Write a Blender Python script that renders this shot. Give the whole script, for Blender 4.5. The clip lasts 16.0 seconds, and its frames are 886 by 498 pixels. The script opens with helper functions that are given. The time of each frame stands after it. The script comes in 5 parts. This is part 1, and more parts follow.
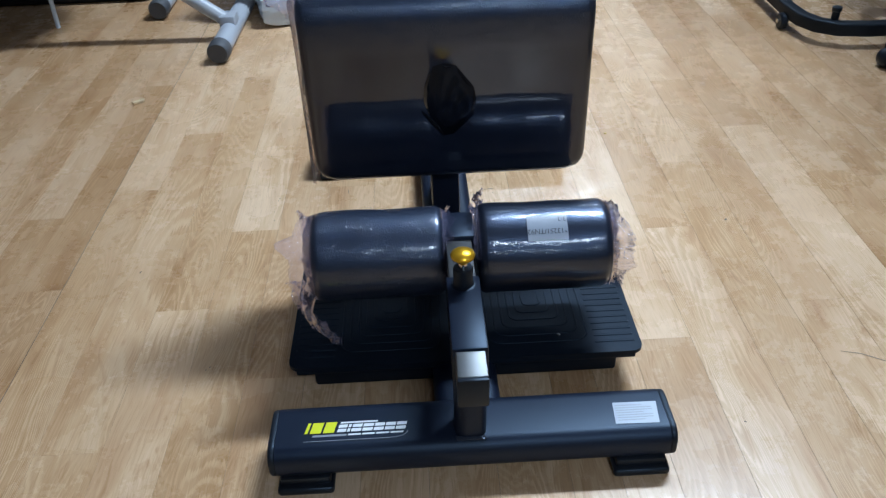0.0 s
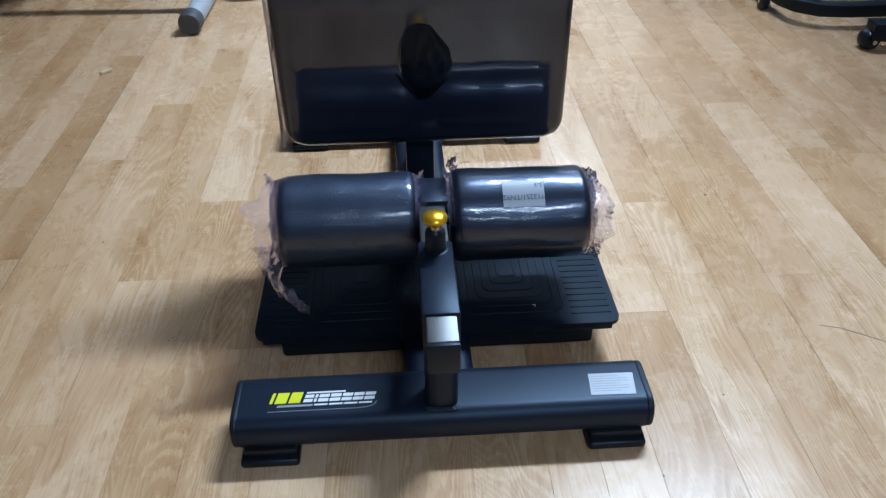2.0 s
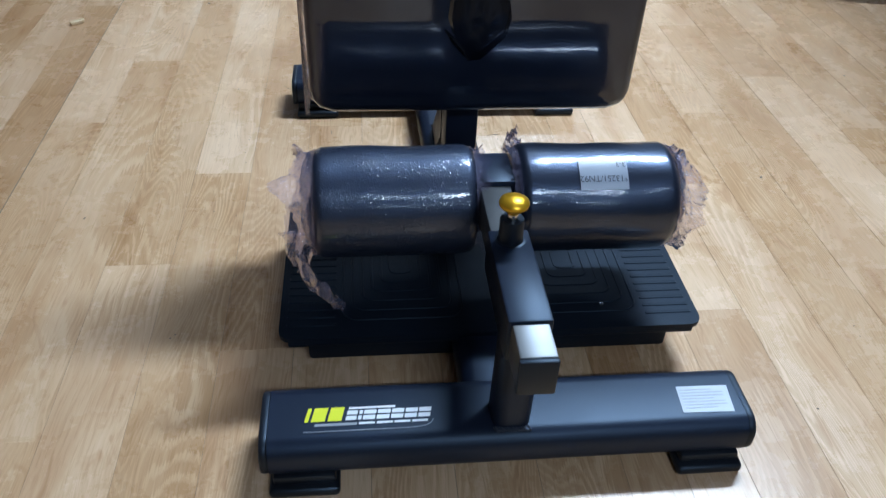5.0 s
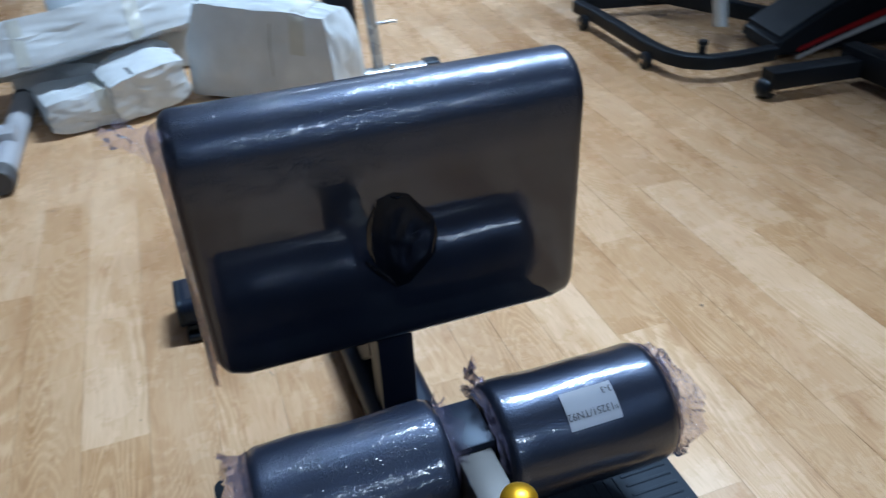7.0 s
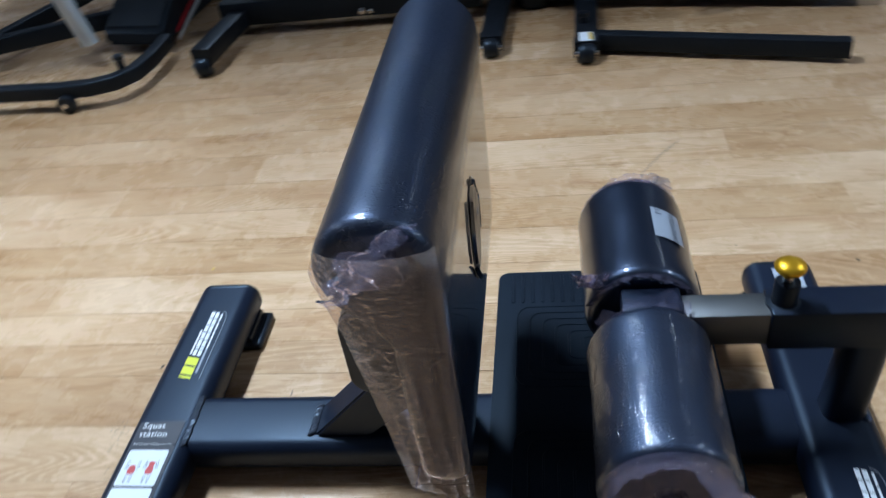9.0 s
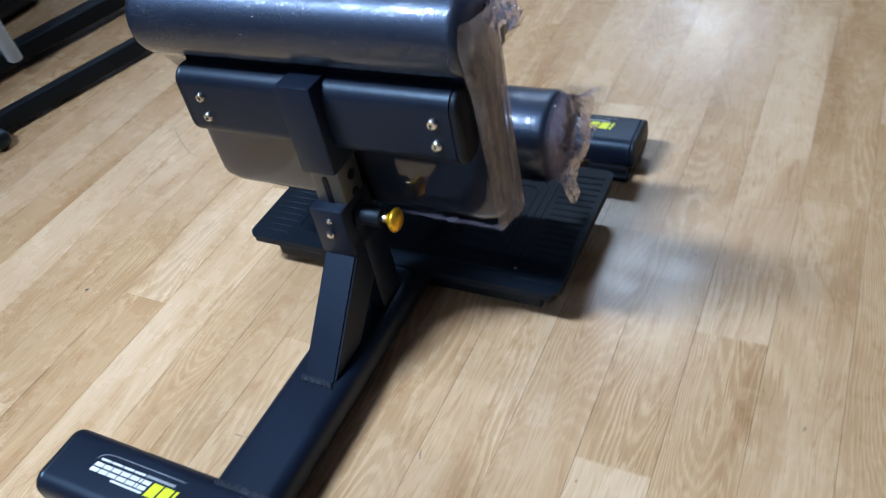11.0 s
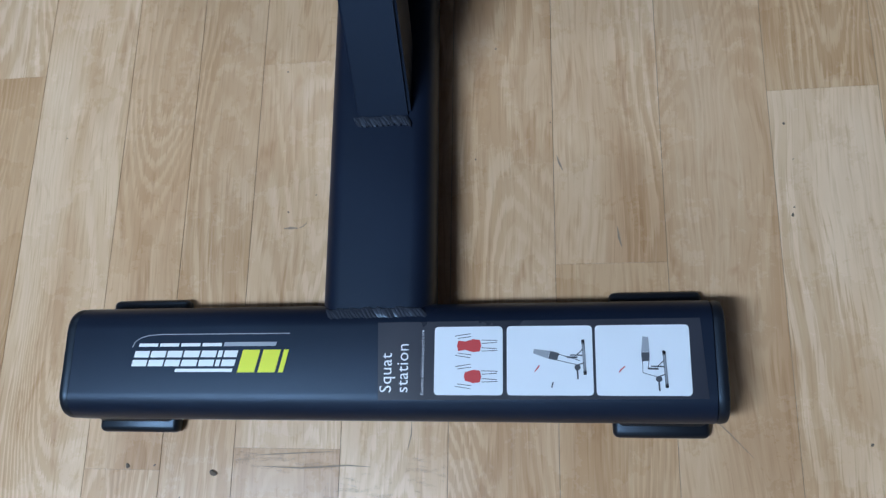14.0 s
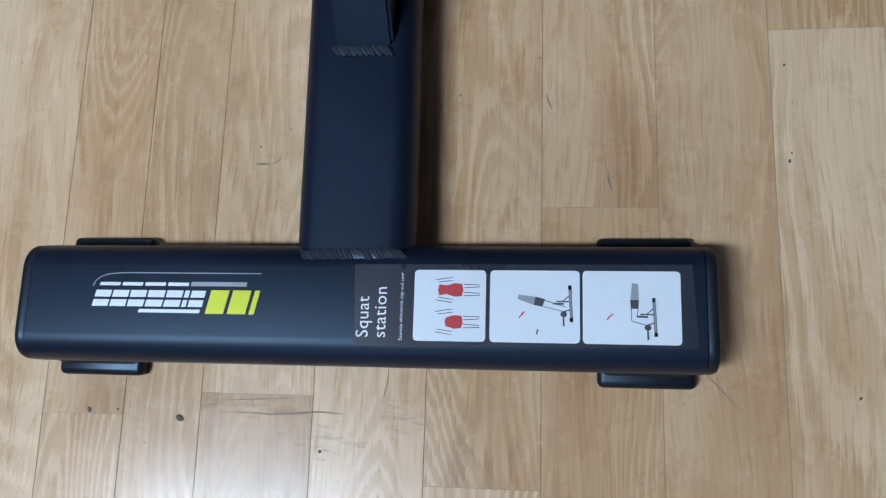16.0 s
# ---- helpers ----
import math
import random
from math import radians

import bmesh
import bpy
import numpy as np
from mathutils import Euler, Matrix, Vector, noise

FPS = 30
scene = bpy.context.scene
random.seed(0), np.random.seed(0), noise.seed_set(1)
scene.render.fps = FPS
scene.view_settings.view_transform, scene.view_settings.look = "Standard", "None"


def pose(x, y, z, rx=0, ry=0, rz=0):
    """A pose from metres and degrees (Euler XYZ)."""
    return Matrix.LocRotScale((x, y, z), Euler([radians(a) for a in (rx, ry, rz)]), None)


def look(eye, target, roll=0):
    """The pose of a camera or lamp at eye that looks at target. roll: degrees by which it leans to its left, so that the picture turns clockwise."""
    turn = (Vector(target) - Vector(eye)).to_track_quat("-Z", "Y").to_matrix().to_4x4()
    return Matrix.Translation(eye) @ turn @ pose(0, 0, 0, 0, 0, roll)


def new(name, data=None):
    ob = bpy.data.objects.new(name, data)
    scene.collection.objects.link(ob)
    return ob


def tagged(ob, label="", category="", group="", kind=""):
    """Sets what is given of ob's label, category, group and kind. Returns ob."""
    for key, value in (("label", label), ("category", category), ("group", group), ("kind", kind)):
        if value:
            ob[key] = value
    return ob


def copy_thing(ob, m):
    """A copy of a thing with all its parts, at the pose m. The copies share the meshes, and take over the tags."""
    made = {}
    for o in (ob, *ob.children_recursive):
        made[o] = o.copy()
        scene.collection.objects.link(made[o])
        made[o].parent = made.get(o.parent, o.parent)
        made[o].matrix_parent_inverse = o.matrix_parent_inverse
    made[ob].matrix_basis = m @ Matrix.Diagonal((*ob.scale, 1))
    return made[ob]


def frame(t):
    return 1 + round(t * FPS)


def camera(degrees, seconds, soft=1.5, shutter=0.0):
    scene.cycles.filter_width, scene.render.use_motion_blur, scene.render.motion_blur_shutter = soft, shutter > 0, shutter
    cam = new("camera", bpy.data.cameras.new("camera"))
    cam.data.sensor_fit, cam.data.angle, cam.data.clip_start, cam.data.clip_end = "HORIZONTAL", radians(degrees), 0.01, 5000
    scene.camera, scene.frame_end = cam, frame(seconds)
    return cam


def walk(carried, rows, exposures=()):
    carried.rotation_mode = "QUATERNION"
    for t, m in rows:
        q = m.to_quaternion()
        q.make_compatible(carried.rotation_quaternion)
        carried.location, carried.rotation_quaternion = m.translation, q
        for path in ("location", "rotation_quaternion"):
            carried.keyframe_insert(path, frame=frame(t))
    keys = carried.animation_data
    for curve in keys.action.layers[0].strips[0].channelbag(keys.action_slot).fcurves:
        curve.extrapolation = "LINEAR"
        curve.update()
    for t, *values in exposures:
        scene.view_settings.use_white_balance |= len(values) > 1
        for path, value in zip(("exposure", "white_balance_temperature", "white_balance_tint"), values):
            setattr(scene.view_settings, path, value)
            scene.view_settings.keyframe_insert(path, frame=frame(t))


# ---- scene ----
from mathutils.bvhtree import BVHTree

cam = camera(58.5, 16.0, 1.3, 0.4)
PATH = [
    (0, (-0.019, 0.102, 0.86), (0.016, 1.723, -0.31), -2.3),
    (0.5, (-0.009, 0.098, 0.857), (0.033, 1.721, -0.311), -2.6),
    (1, (0.009, 0.108, 0.859), (0.063, 1.731, -0.309), -2.3),
    (1.5, (0.002, 0.105, 0.84), (0.069, 1.722, -0.335), -1.8),
    (2, (-0.01, 0.112, 0.811), (0.075, 1.717, -0.379), -0.7),
    (2.5, (-0.035, 0.154, 0.778), (0.078, 1.746, -0.428), 0.7),
    (3, (-0.058, 0.183, 0.706), (0.112, 1.75, -0.525), 2.6),
    (3.2, (-0.069, 0.19, 0.696), (0.098, 1.744, -0.553), 3.3),
    (5.3, (-0.125, 0.292, 0.738), (0.076, 1.846, -0.505), 2.4),
    (5.5, (-0.124, 0.316, 0.746), (0.073, 1.908, -0.448), 1.6),
    (6, (-0.122, 0.382, 0.769), (0.041, 2.05, -0.322), -0.8),
    (6.5, (-0.111, 0.43, 0.79), (0.1, 2.101, -0.288), -3.1),
    (7, (-0.156, 0.506, 0.797), (0.362, 2.098, -0.297), -2.9),
    (7.5, (-0.281, 0.59, 0.815), (0.664, 1.885, -0.381), 1.1),
    (8, (-0.431, 0.756, 0.831), (0.777, 1.789, -0.382), -2.5),
    (8.2, (-0.484, 0.826, 0.823), (0.796, 1.758, -0.4), -4.0),
    (10.3, (-0.647, 1.605, 0.811), (0.598, 0.689, -0.457), -13.5),
    (10.5, (-0.62, 1.686, 0.814), (0.507, 0.653, -0.476), -13.0),
    (11, (-0.517, 1.881, 0.818), (0.314, 0.619, -0.493), -12.6),
    (11.5, (-0.381, 1.987, 0.785), (0.226, 0.718, -0.637), -15.3),
    (12, (-0.293, 1.977, 0.772), (0.18, 0.858, -0.816), -18.0),
    (12.5, (-0.239, 1.922, 0.787), (0.173, 0.963, -0.919), -20.3),
    (13, (-0.163, 1.842, 0.748), (0.218, 1.033, -1.041), -23.3),
    (13.5, (-0.146, 1.745, 0.676), (0.203, 1.111, -1.188), -28.2),
    (14, (-0.141, 1.696, 0.665), (0.183, 1.193, -1.244), -33.1),
    (14.5, (-0.13, 1.689, 0.654), (0.167, 1.257, -1.276), -35.2),
    (15, (-0.132, 1.69, 0.658), (0.149, 1.291, -1.282), -35.3),
    (15.5, (-0.13, 1.694, 0.643), (0.141, 1.309, -1.3), -34.8),
    (16, (-0.13, 1.697, 0.633), (0.13, 1.312, -1.313), -33.1),
]
EXPOSURES = [(0, -0.09, 6280, 10), (1.5, -0.06, 6190, 10), (3, -0.07, 6060, 10), (5.5, 0.03, 6120, 10), (6.5, -0.15, 6200, 10), (7.5, -0.15, 6210, 10), (8, -0.24, 6270, 10), (10.5, 0.10, 6150, 10), (11.5, -0.10, 6250, 10), (13, -0.44, 6050, 10), (14, -0.62, 5940, 10), (15, -0.62, 6020, 10), (16, -0.64, 6250, 10)]
walk(cam, [(t, look(eye, target, roll)) for t, eye, target, roll in PATH], EXPOSURES)

# ---- light ----
world = bpy.data.worlds.new("room_air")
scene.world = world
world.use_nodes = True
world.node_tree.nodes["Background"].inputs[0].default_value = (0.80, 0.86, 1.0, 1)
world.node_tree.nodes["Background"].inputs[1].default_value = 0.02
LAMP_TINT, LAMP_Z = (0.68, 0.840, 1.0), 3.20
LAMPS = [(1.32, 2.45, 215), (0.80, -2.10, 64), (5.1, 2.45, 60), (4.8, -2.10, 8), (1.15, 6.40, 58), (0.90, -5.80, 62)]
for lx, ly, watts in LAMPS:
    lamp = bpy.data.lights.new("tube_light", "AREA")
    lamp.shape, lamp.size, lamp.size_y = "RECTANGLE", 1.2, 0.26
    lamp.energy, lamp.color = watts, LAMP_TINT
    new("tube_light", lamp).matrix_world = pose(lx, ly, LAMP_Z)
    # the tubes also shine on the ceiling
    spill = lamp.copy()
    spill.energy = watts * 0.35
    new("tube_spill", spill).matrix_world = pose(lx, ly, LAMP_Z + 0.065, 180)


# ---- materials ----
def material(name):
    m = bpy.data.materials.new(name)
    m.use_nodes = True
    return m, m.node_tree, m.node_tree.nodes["Principled BSDF"]


def node(tree, kind, **values):
    n = tree.nodes.new(kind)
    for key, value in values.items():
        n.inputs[key].default_value = value
    return n


def mapped(tree, scale, source="Object"):
    tc = tree.nodes.new("ShaderNodeTexCoord")
    mp = node(tree, "ShaderNodeMapping", Scale=scale)
    tree.links.new(tc.outputs[source], mp.inputs["Vector"])
    return mp.outputs[0]


def ramp(tree, fac, stops):
    r = tree.nodes.new("ShaderNodeValToRGB")
    tree.links.new(fac, r.inputs[0])
    while len(r.color_ramp.elements) < len(stops):
        r.color_ramp.elements.new(0.5)
    for e, (p, c) in zip(r.color_ramp.elements, stops):
        e.position = p
        e.color = (*c, 1) if len(c) == 3 else c
    return r.outputs[0]


def grey(v):
    return (v, v, v)


def surface(name, color, rough, metal=0.0, grain=300.0, bump=0.05, vary=0.15, coat=0.0, coat_rough=0.1, spread=0.08, spec=0.5, wear=7.0, sheen=(1, 1, 1)):
    """A plain surface with fine grain, a broad variation and slight wear in its gloss."""
    m, t, b = material(name)
    fine = node(t, "ShaderNodeTexNoise", Scale=grain, Detail=3.0)
    broad = node(t, "ShaderNodeTexNoise", Scale=wear, Detail=5.0, Roughness=0.65)
    v = mapped(t, (1, 1, 1))
    t.links.new(v, fine.inputs["Vector"])
    t.links.new(v, broad.inputs["Vector"])
    lo = tuple(c * (1 - vary) for c in color)
    hi = tuple(min(1, c * (1 + vary)) for c in color)
    t.links.new(ramp(t, broad.outputs["Fac"], [(0.3, lo), (0.7, hi)]), b.inputs["Base Color"])
    t.links.new(ramp(t, broad.outputs["Fac"], [(0.3, grey(max(0.03, rough - spread))), (0.7, grey(rough + spread))]), b.inputs["Roughness"])
    b.inputs["Metallic"].default_value = metal
    b.inputs["Specular IOR Level"].default_value = spec
    b.inputs["Specular Tint"].default_value = (*sheen, 1)
    b.inputs["Coat Weight"].default_value = coat
    b.inputs["Coat Roughness"].default_value = coat_rough
    if bump:
        bp = node(t, "ShaderNodeBump", Strength=bump, Distance=0.001)
        t.links.new(fine.outputs["Fac"], bp.inputs["Height"])
        t.links.new(bp.outputs[0], b.inputs["Normal"])
    return m


def leather(name, depth, pebble, crinkle, rough, coat_rough, spec, coat, taut_below, print_through=0.0, coat_ior=1.5, folds=0.45, matt=0.05, slack_coat=1.0):
    """Black vinyl leather under shrink film: fine pebbling below, hair-fine creases in the clear film above a height."""
    m, t, b = material(name)
    L = t.links.new
    v = mapped(t, (1, 1, 1))
    cell = node(t, "ShaderNodeTexVoronoi", Scale=520.0)
    L(v, cell.inputs["Vector"])
    bp = node(t, "ShaderNodeBump", Strength=pebble, Distance=0.0006)
    L(cell.outputs["Distance"], bp.inputs["Height"])
    L(bp.outputs[0], b.inputs["Normal"])
    hair = node(t, "ShaderNodeTexNoise", Scale=1.0, Detail=3.0, Roughness=0.65, Distortion=0.6)
    L(mapped(t, (300, 110, 110)), hair.inputs["Vector"])
    fold = node(t, "ShaderNodeTexNoise", Scale=1.0, Detail=3.0, Distortion=1.4)
    L(mapped(t, (26, 60, 60)), fold.inputs["Vector"])
    patch = node(t, "ShaderNodeTexNoise", Scale=17.0, Detail=3.0)
    L(v, patch.inputs["Vector"])
    where = ramp(t, patch.outputs["Fac"], [(0.40, grey(0.12)), (0.60, grey(1.0))])

    def maths(kind, a, c):
        n = t.nodes.new("ShaderNodeMath")
        n.operation = kind
        for i, val in enumerate((a, c)):
            if isinstance(val, float):
                n.inputs[i].default_value = val
            else:
                L(val, n.inputs[i])
        return n.outputs[0]

    relief = maths("ADD", maths("MULTIPLY", hair.outputs["Fac"], 0.45), maths("MULTIPLY", fold.outputs["Fac"], folds))
    sep = t.nodes.new("ShaderNodeSeparateXYZ")
    L(v, sep.inputs[0])
    rng_ = node(t, "ShaderNodeMapRange")
    for i, v_ in enumerate((taut_below - 0.01, taut_below + 0.045, 0.06, 1.0)):
        rng_.inputs[i + 1].default_value = v_
    L(sep.outputs["Z"], rng_.inputs[0])
    slack = maths("MULTIPLY", maths("MULTIPLY", relief, where), rng_.outputs[0])
    bc = node(t, "ShaderNodeBump", Strength=crinkle, Distance=0.0042)
    L(slack, bc.inputs["Height"])
    if print_through:
        # the leather's pebbles print through the film in patches
        print_bump = node(t, "ShaderNodeBump", Strength=1.0, Distance=0.0007 * print_through)
        prick = node(t, "ShaderNodeTexNoise", Scale=1.0, Detail=1.0, Roughness=0.5)
        L(mapped(t, (210, 150, 150)), prick.inputs["Vector"])
        ridge = ramp(t, prick.outputs["Fac"], [(0.43, grey(0.0)), (0.50, grey(1.0)), (0.57, grey(0.0))])
        loose = node(t, "ShaderNodeMapRange")
        for i, v_ in enumerate((taut_below, taut_below + 0.045, 0.0, 1.0)):
            loose.inputs[i + 1].default_value = v_
        L(sep.outputs["Z"], loose.inputs[0])
        dapple = node(t, "ShaderNodeTexNoise", Scale=1.0, Detail=2.0)
        L(mapped(t, (38, 75, 75)), dapple.inputs["Vector"])
        spots = ramp(t, dapple.outputs["Fac"], [(0.42, grey(0.05)), (0.60, grey(1.0))])
        both = maths("ADD", maths("MULTIPLY", ridge, 1.5), maths("MULTIPLY", cell.outputs["Distance"], 0.35))
        L(maths("MULTIPLY", maths("MULTIPLY", both, spots), loose.outputs[0]), print_bump.inputs["Height"])
        L(bc.outputs[0], print_bump.inputs["Normal"])
        L(print_bump.outputs[0], b.inputs["Coat Normal"])
    else:
        L(bc.outputs[0], b.inputs["Coat Normal"])
    L(ramp(t, patch.outputs["Fac"], [(0.3, (0.0044 * depth, 0.0064 * depth, 0.0130 * depth)), (0.7, (0.0074 * depth, 0.0100 * depth, 0.0190 * depth))]), b.inputs["Base Color"])
    b.inputs["Roughness"].default_value = rough
    b.inputs["Specular Tint"].default_value = (0.47, 0.63, 1.0, 1)
    thin = node(t, "ShaderNodeMapRange")
    for i, v_ in enumerate((taut_below, taut_below + 0.035, coat, coat * slack_coat)):
        thin.inputs[i + 1].default_value = v_
    L(sep.outputs["Z"], thin.inputs[0])
    L(thin.outputs[0], b.inputs["Coat Weight"])
    blur = ramp(t, patch.outputs["Fac"], [(0.35, grey(matt * 0.6)), (0.65, grey(matt))])
    L(maths("ADD", maths("MULTIPLY", blur, rng_.outputs[0]), coat_rough), b.inputs["Coat Roughness"])
    b.inputs["Coat IOR"].default_value = coat_ior
    low = maths("MULTIPLY", rng_.outputs[0], spec * 0.66)
    L(maths("ADD", low, spec * 0.34), b.inputs["Specular IOR Level"])
    return m


def film(name, tint, haze, clear, rough=0.12):
    """Thin wrinkled wrapping film: clear, slightly tinted, with gloss."""
    m, t, b = material(name)
    t.nodes.remove(b)
    out = t.nodes["Material Output"]
    tr = t.nodes.new("ShaderNodeBsdfTransparent")
    tr.inputs[0].default_value = (*tint, 1)
    gl = node(t, "ShaderNodeBsdfGlossy", Roughness=rough)
    gl.inputs[0].default_value = (0.95, 0.93, 0.97, 1)
    df = t.nodes.new("ShaderNodeBsdfTranslucent")
    df.inputs[0].default_value = (*haze, 1)
    v = mapped(t, (1, 1, 1))
    cr = node(t, "ShaderNodeTexNoise", Scale=90.0, Detail=5.0, Distortion=2.0)
    t.links.new(v, cr.inputs["Vector"])
    bp = node(t, "ShaderNodeBump", Strength=0.9, Distance=0.005)
    t.links.new(cr.outputs["Fac"], bp.inputs["Height"])
    t.links.new(bp.outputs[0], gl.inputs["Normal"])
    fr = node(t, "ShaderNodeFresnel", IOR=1.38)
    t.links.new(bp.outputs[0], fr.inputs["Normal"])
    body = t.nodes.new("ShaderNodeMixShader")
    body.inputs[0].default_value = 0.55
    dr = t.nodes.new("ShaderNodeBsdfDiffuse")
    dr.inputs[0].default_value = (*haze, 1)
    t.links.new(df.outputs[0], body.inputs[1])
    t.links.new(dr.outputs[0], body.inputs[2])
    veil = t.nodes.new("ShaderNodeMixShader")
    veil.inputs[0].default_value = 1 - clear
    t.links.new(tr.outputs[0], veil.inputs[1])
    t.links.new(body.outputs[0], veil.inputs[2])
    mix = t.nodes.new("ShaderNodeMixShader")
    t.links.new(fr.outputs[0], mix.inputs[0])
    t.links.new(veil.outputs[0], mix.inputs[1])
    t.links.new(gl.outputs[0], mix.inputs[2])
    t.links.new(mix.outputs[0], out.inputs["Surface"])
    return m


def floorboard(name, per_piece, stops, stain=(1.0, 1.0, 1.0)):
    """Printed maple strip flooring; every strip has a tone and a figure of its own."""
    m, t, b = material(name)
    L = t.links.new
    if per_piece:
        rnd = t.nodes.new("ShaderNodeObjectInfo").outputs["Random"]
    else:
        rnd = t.nodes.new("ShaderNodeNewGeometry").outputs["Random Per Island"]
    pos = t.nodes.new("ShaderNodeNewGeometry").outputs["Position"]
    wn = t.nodes.new("ShaderNodeTexWhiteNoise")
    wn.noise_dimensions = "1D"
    L(rnd, wn.inputs["W"])
    shift = t.nodes.new("ShaderNodeVectorMath")
    shift.operation = "MULTIPLY_ADD"
    L(wn.outputs["Color"], shift.inputs[0])
    shift.inputs[1].default_value = (23, 31, 7)
    L(pos, shift.inputs[2])
    # the grain wanders sideways
    sway = node(t, "ShaderNodeTexNoise", Scale=1.0, Detail=2.0)
    mw = node(t, "ShaderNodeMapping", Scale=(9, 4, 1))
    L(shift.outputs[0], mw.inputs["Vector"])
    L(mw.outputs[0], sway.inputs["Vector"])
    warp = t.nodes.new("ShaderNodeVectorMath")
    warp.operation = "MULTIPLY_ADD"
    L(sway.outputs["Color"], warp.inputs[0])
    warp.inputs[1].default_value = (0.030, 0.0, 0.0)
    L(shift.outputs[0], warp.inputs[2])

    def tex(scale, detail, dist=0.0, rough=0.55):
        mp = node(t, "ShaderNodeMapping", Scale=scale)
        L(warp.outputs[0], mp.inputs["Vector"])
        n = node(t, "ShaderNodeTexNoise", Scale=1.0, Detail=detail, Distortion=dist, Roughness=rough)
        L(mp.outputs[0], n.inputs["Vector"])
        return n.outputs["Fac"]

    def mixed(kind, fac, a, c):
        mx = t.nodes.new("ShaderNodeMix")
        mx.data_type, mx.blend_type = "RGBA", kind
        if isinstance(fac, float):
            mx.inputs[0].default_value = fac
        else:
            L(fac, mx.inputs[0])
        for sock, val in ((6, a), (7, c)):
            if isinstance(val, tuple):
                mx.inputs[sock].default_value = (*val, 1)
            else:
                L(val, mx.inputs[sock])
        return mx.outputs[2]

    tone = ramp(t, wn.outputs["Value"], stops)
    # soft clouds of tan and grey-beige along a strip
    cloud = ramp(t, tex((13, 3.0, 1), 2.0, 0.4), [(0.28, (0.74, 0.64, 0.54)), (0.44, (0.94, 0.91, 0.87)), (0.55, (1.0, 1.0, 1.0)), (0.72, (1.06, 1.10, 1.16))])
    c1 = mixed("MULTIPLY", 0.85, tone, cloud)
    # brown smudges beside the heart of the figure
    smudge = ramp(t, tex((30, 7.0, 1), 3.0, 1.6), [(0.26, (0.72, 0.61, 0.50)), (0.41, (1.0, 1.0, 1.0))])
    c1 = mixed("MULTIPLY", 0.75, c1, smudge)
    # fine arched growth lines, broken up by the fibres
    fibre = tex((420, 18, 1), 3.0, 0.3)
    arch = t.nodes.new("ShaderNodeMath")
    arch.operation = "MULTIPLY_ADD"
    L(tex((7, 1.1, 1), 1.2, 0.5), arch.inputs[0])
    arch.inputs[1].default_value = 330.0
    jag = t.nodes.new("ShaderNodeMath")
    jag.operation = "MULTIPLY"
    L(fibre, jag.inputs[0])
    jag.inputs[1].default_value = 6.0
    L(jag.outputs[0], arch.inputs[2])
    sine = t.nodes.new("ShaderNodeMath")
    sine.operation = "SINE"
    L(arch.outputs[0], sine.inputs[0])
    lines = ramp(t, sine.outputs[0], [(0.0, (0.84, 0.785, 0.71)), (0.55, (1.0, 1.0, 1.0)), (1.0, (1.03, 1.03, 1.03))])
    amount = ramp(t, tex((10, 2.4, 1), 2.0), [(0.42, grey(0.18)), (0.60, grey(0.95))])
    c2 = mixed("MULTIPLY", amount, c1, lines)
    # fine dark and pale fibres
    fib = ramp(t, fibre, [(0.30, (0.78, 0.71, 0.63)), (0.50, (1.0, 1.0, 1.0))])
    c3 = mixed("MULTIPLY", 0.68, c2, fib)
    pale = ramp(t, tex((260, 12, 1), 3.0, 0.3), [(0.54, grey(0.0)), (0.76, grey(0.20))])
    c3 = mixed("MIX", pale, c3, (0.80, 0.62, 0.42))
    # grime that runs over the strips
    mg = node(t, "ShaderNodeMapping", Scale=(2.3, 1.4, 1))
    L(pos, mg.inputs["Vector"])
    gr = node(t, "ShaderNodeTexNoise", Scale=1.6, Detail=6.0, Roughness=0.7)
    L(mg.outputs[0], gr.inputs["Vector"])
    grime = ramp(t, gr.outputs["Fac"], [(0.35, (0.88, 0.86, 0.84)), (0.60, (1, 1, 1))])
    L(mixed("MULTIPLY", 1.0, mixed("MULTIPLY", 0.8, c3, grime), stain), b.inputs["Base Color"])
    scuff = node(t, "ShaderNodeTexNoise", Scale=9.0, Detail=7.0, Roughness=0.75)
    L(pos, scuff.inputs["Vector"])
    L(ramp(t, scuff.outputs["Fac"], [(0.30, grey(0.17)), (0.70, grey(0.37))]), b.inputs["Roughness"])
    b.inputs["Specular IOR Level"].default_value = 0.40
    bp = node(t, "ShaderNodeBump", Strength=0.08, Distance=0.0008)
    L(tex((240, 9, 1), 3.0), bp.inputs["Height"])
    L(bp.outputs[0], b.inputs["Normal"])
    return m


COOL = (0.58, 0.77, 1.0)
COAT = surface("black_powder_coat", (0.0066, 0.0100, 0.0225), 0.42, grain=900, bump=0.10, spread=0.04, spec=0.38, sheen=COOL)
COAT_DULL = surface("worn_black_paint", (0.0075, 0.0085, 0.0115), 0.50, grain=500, bump=0.08, spec=0.32, sheen=COOL)
CAP = surface("black_plastic_cap", (0.0070, 0.0082, 0.0125), 0.44, grain=600, bump=0.06, spec=0.4, sheen=COOL)
RUBBER = surface("black_rubber", (0.0085, 0.0095, 0.0130), 0.38, grain=500, bump=0.05, spec=0.4, sheen=COOL)
PLATE = surface("moulded_black_plastic", (0.0048, 0.0078, 0.0140), 0.50, spec=0.22, grain=1200, bump=0.2, sheen=COOL)
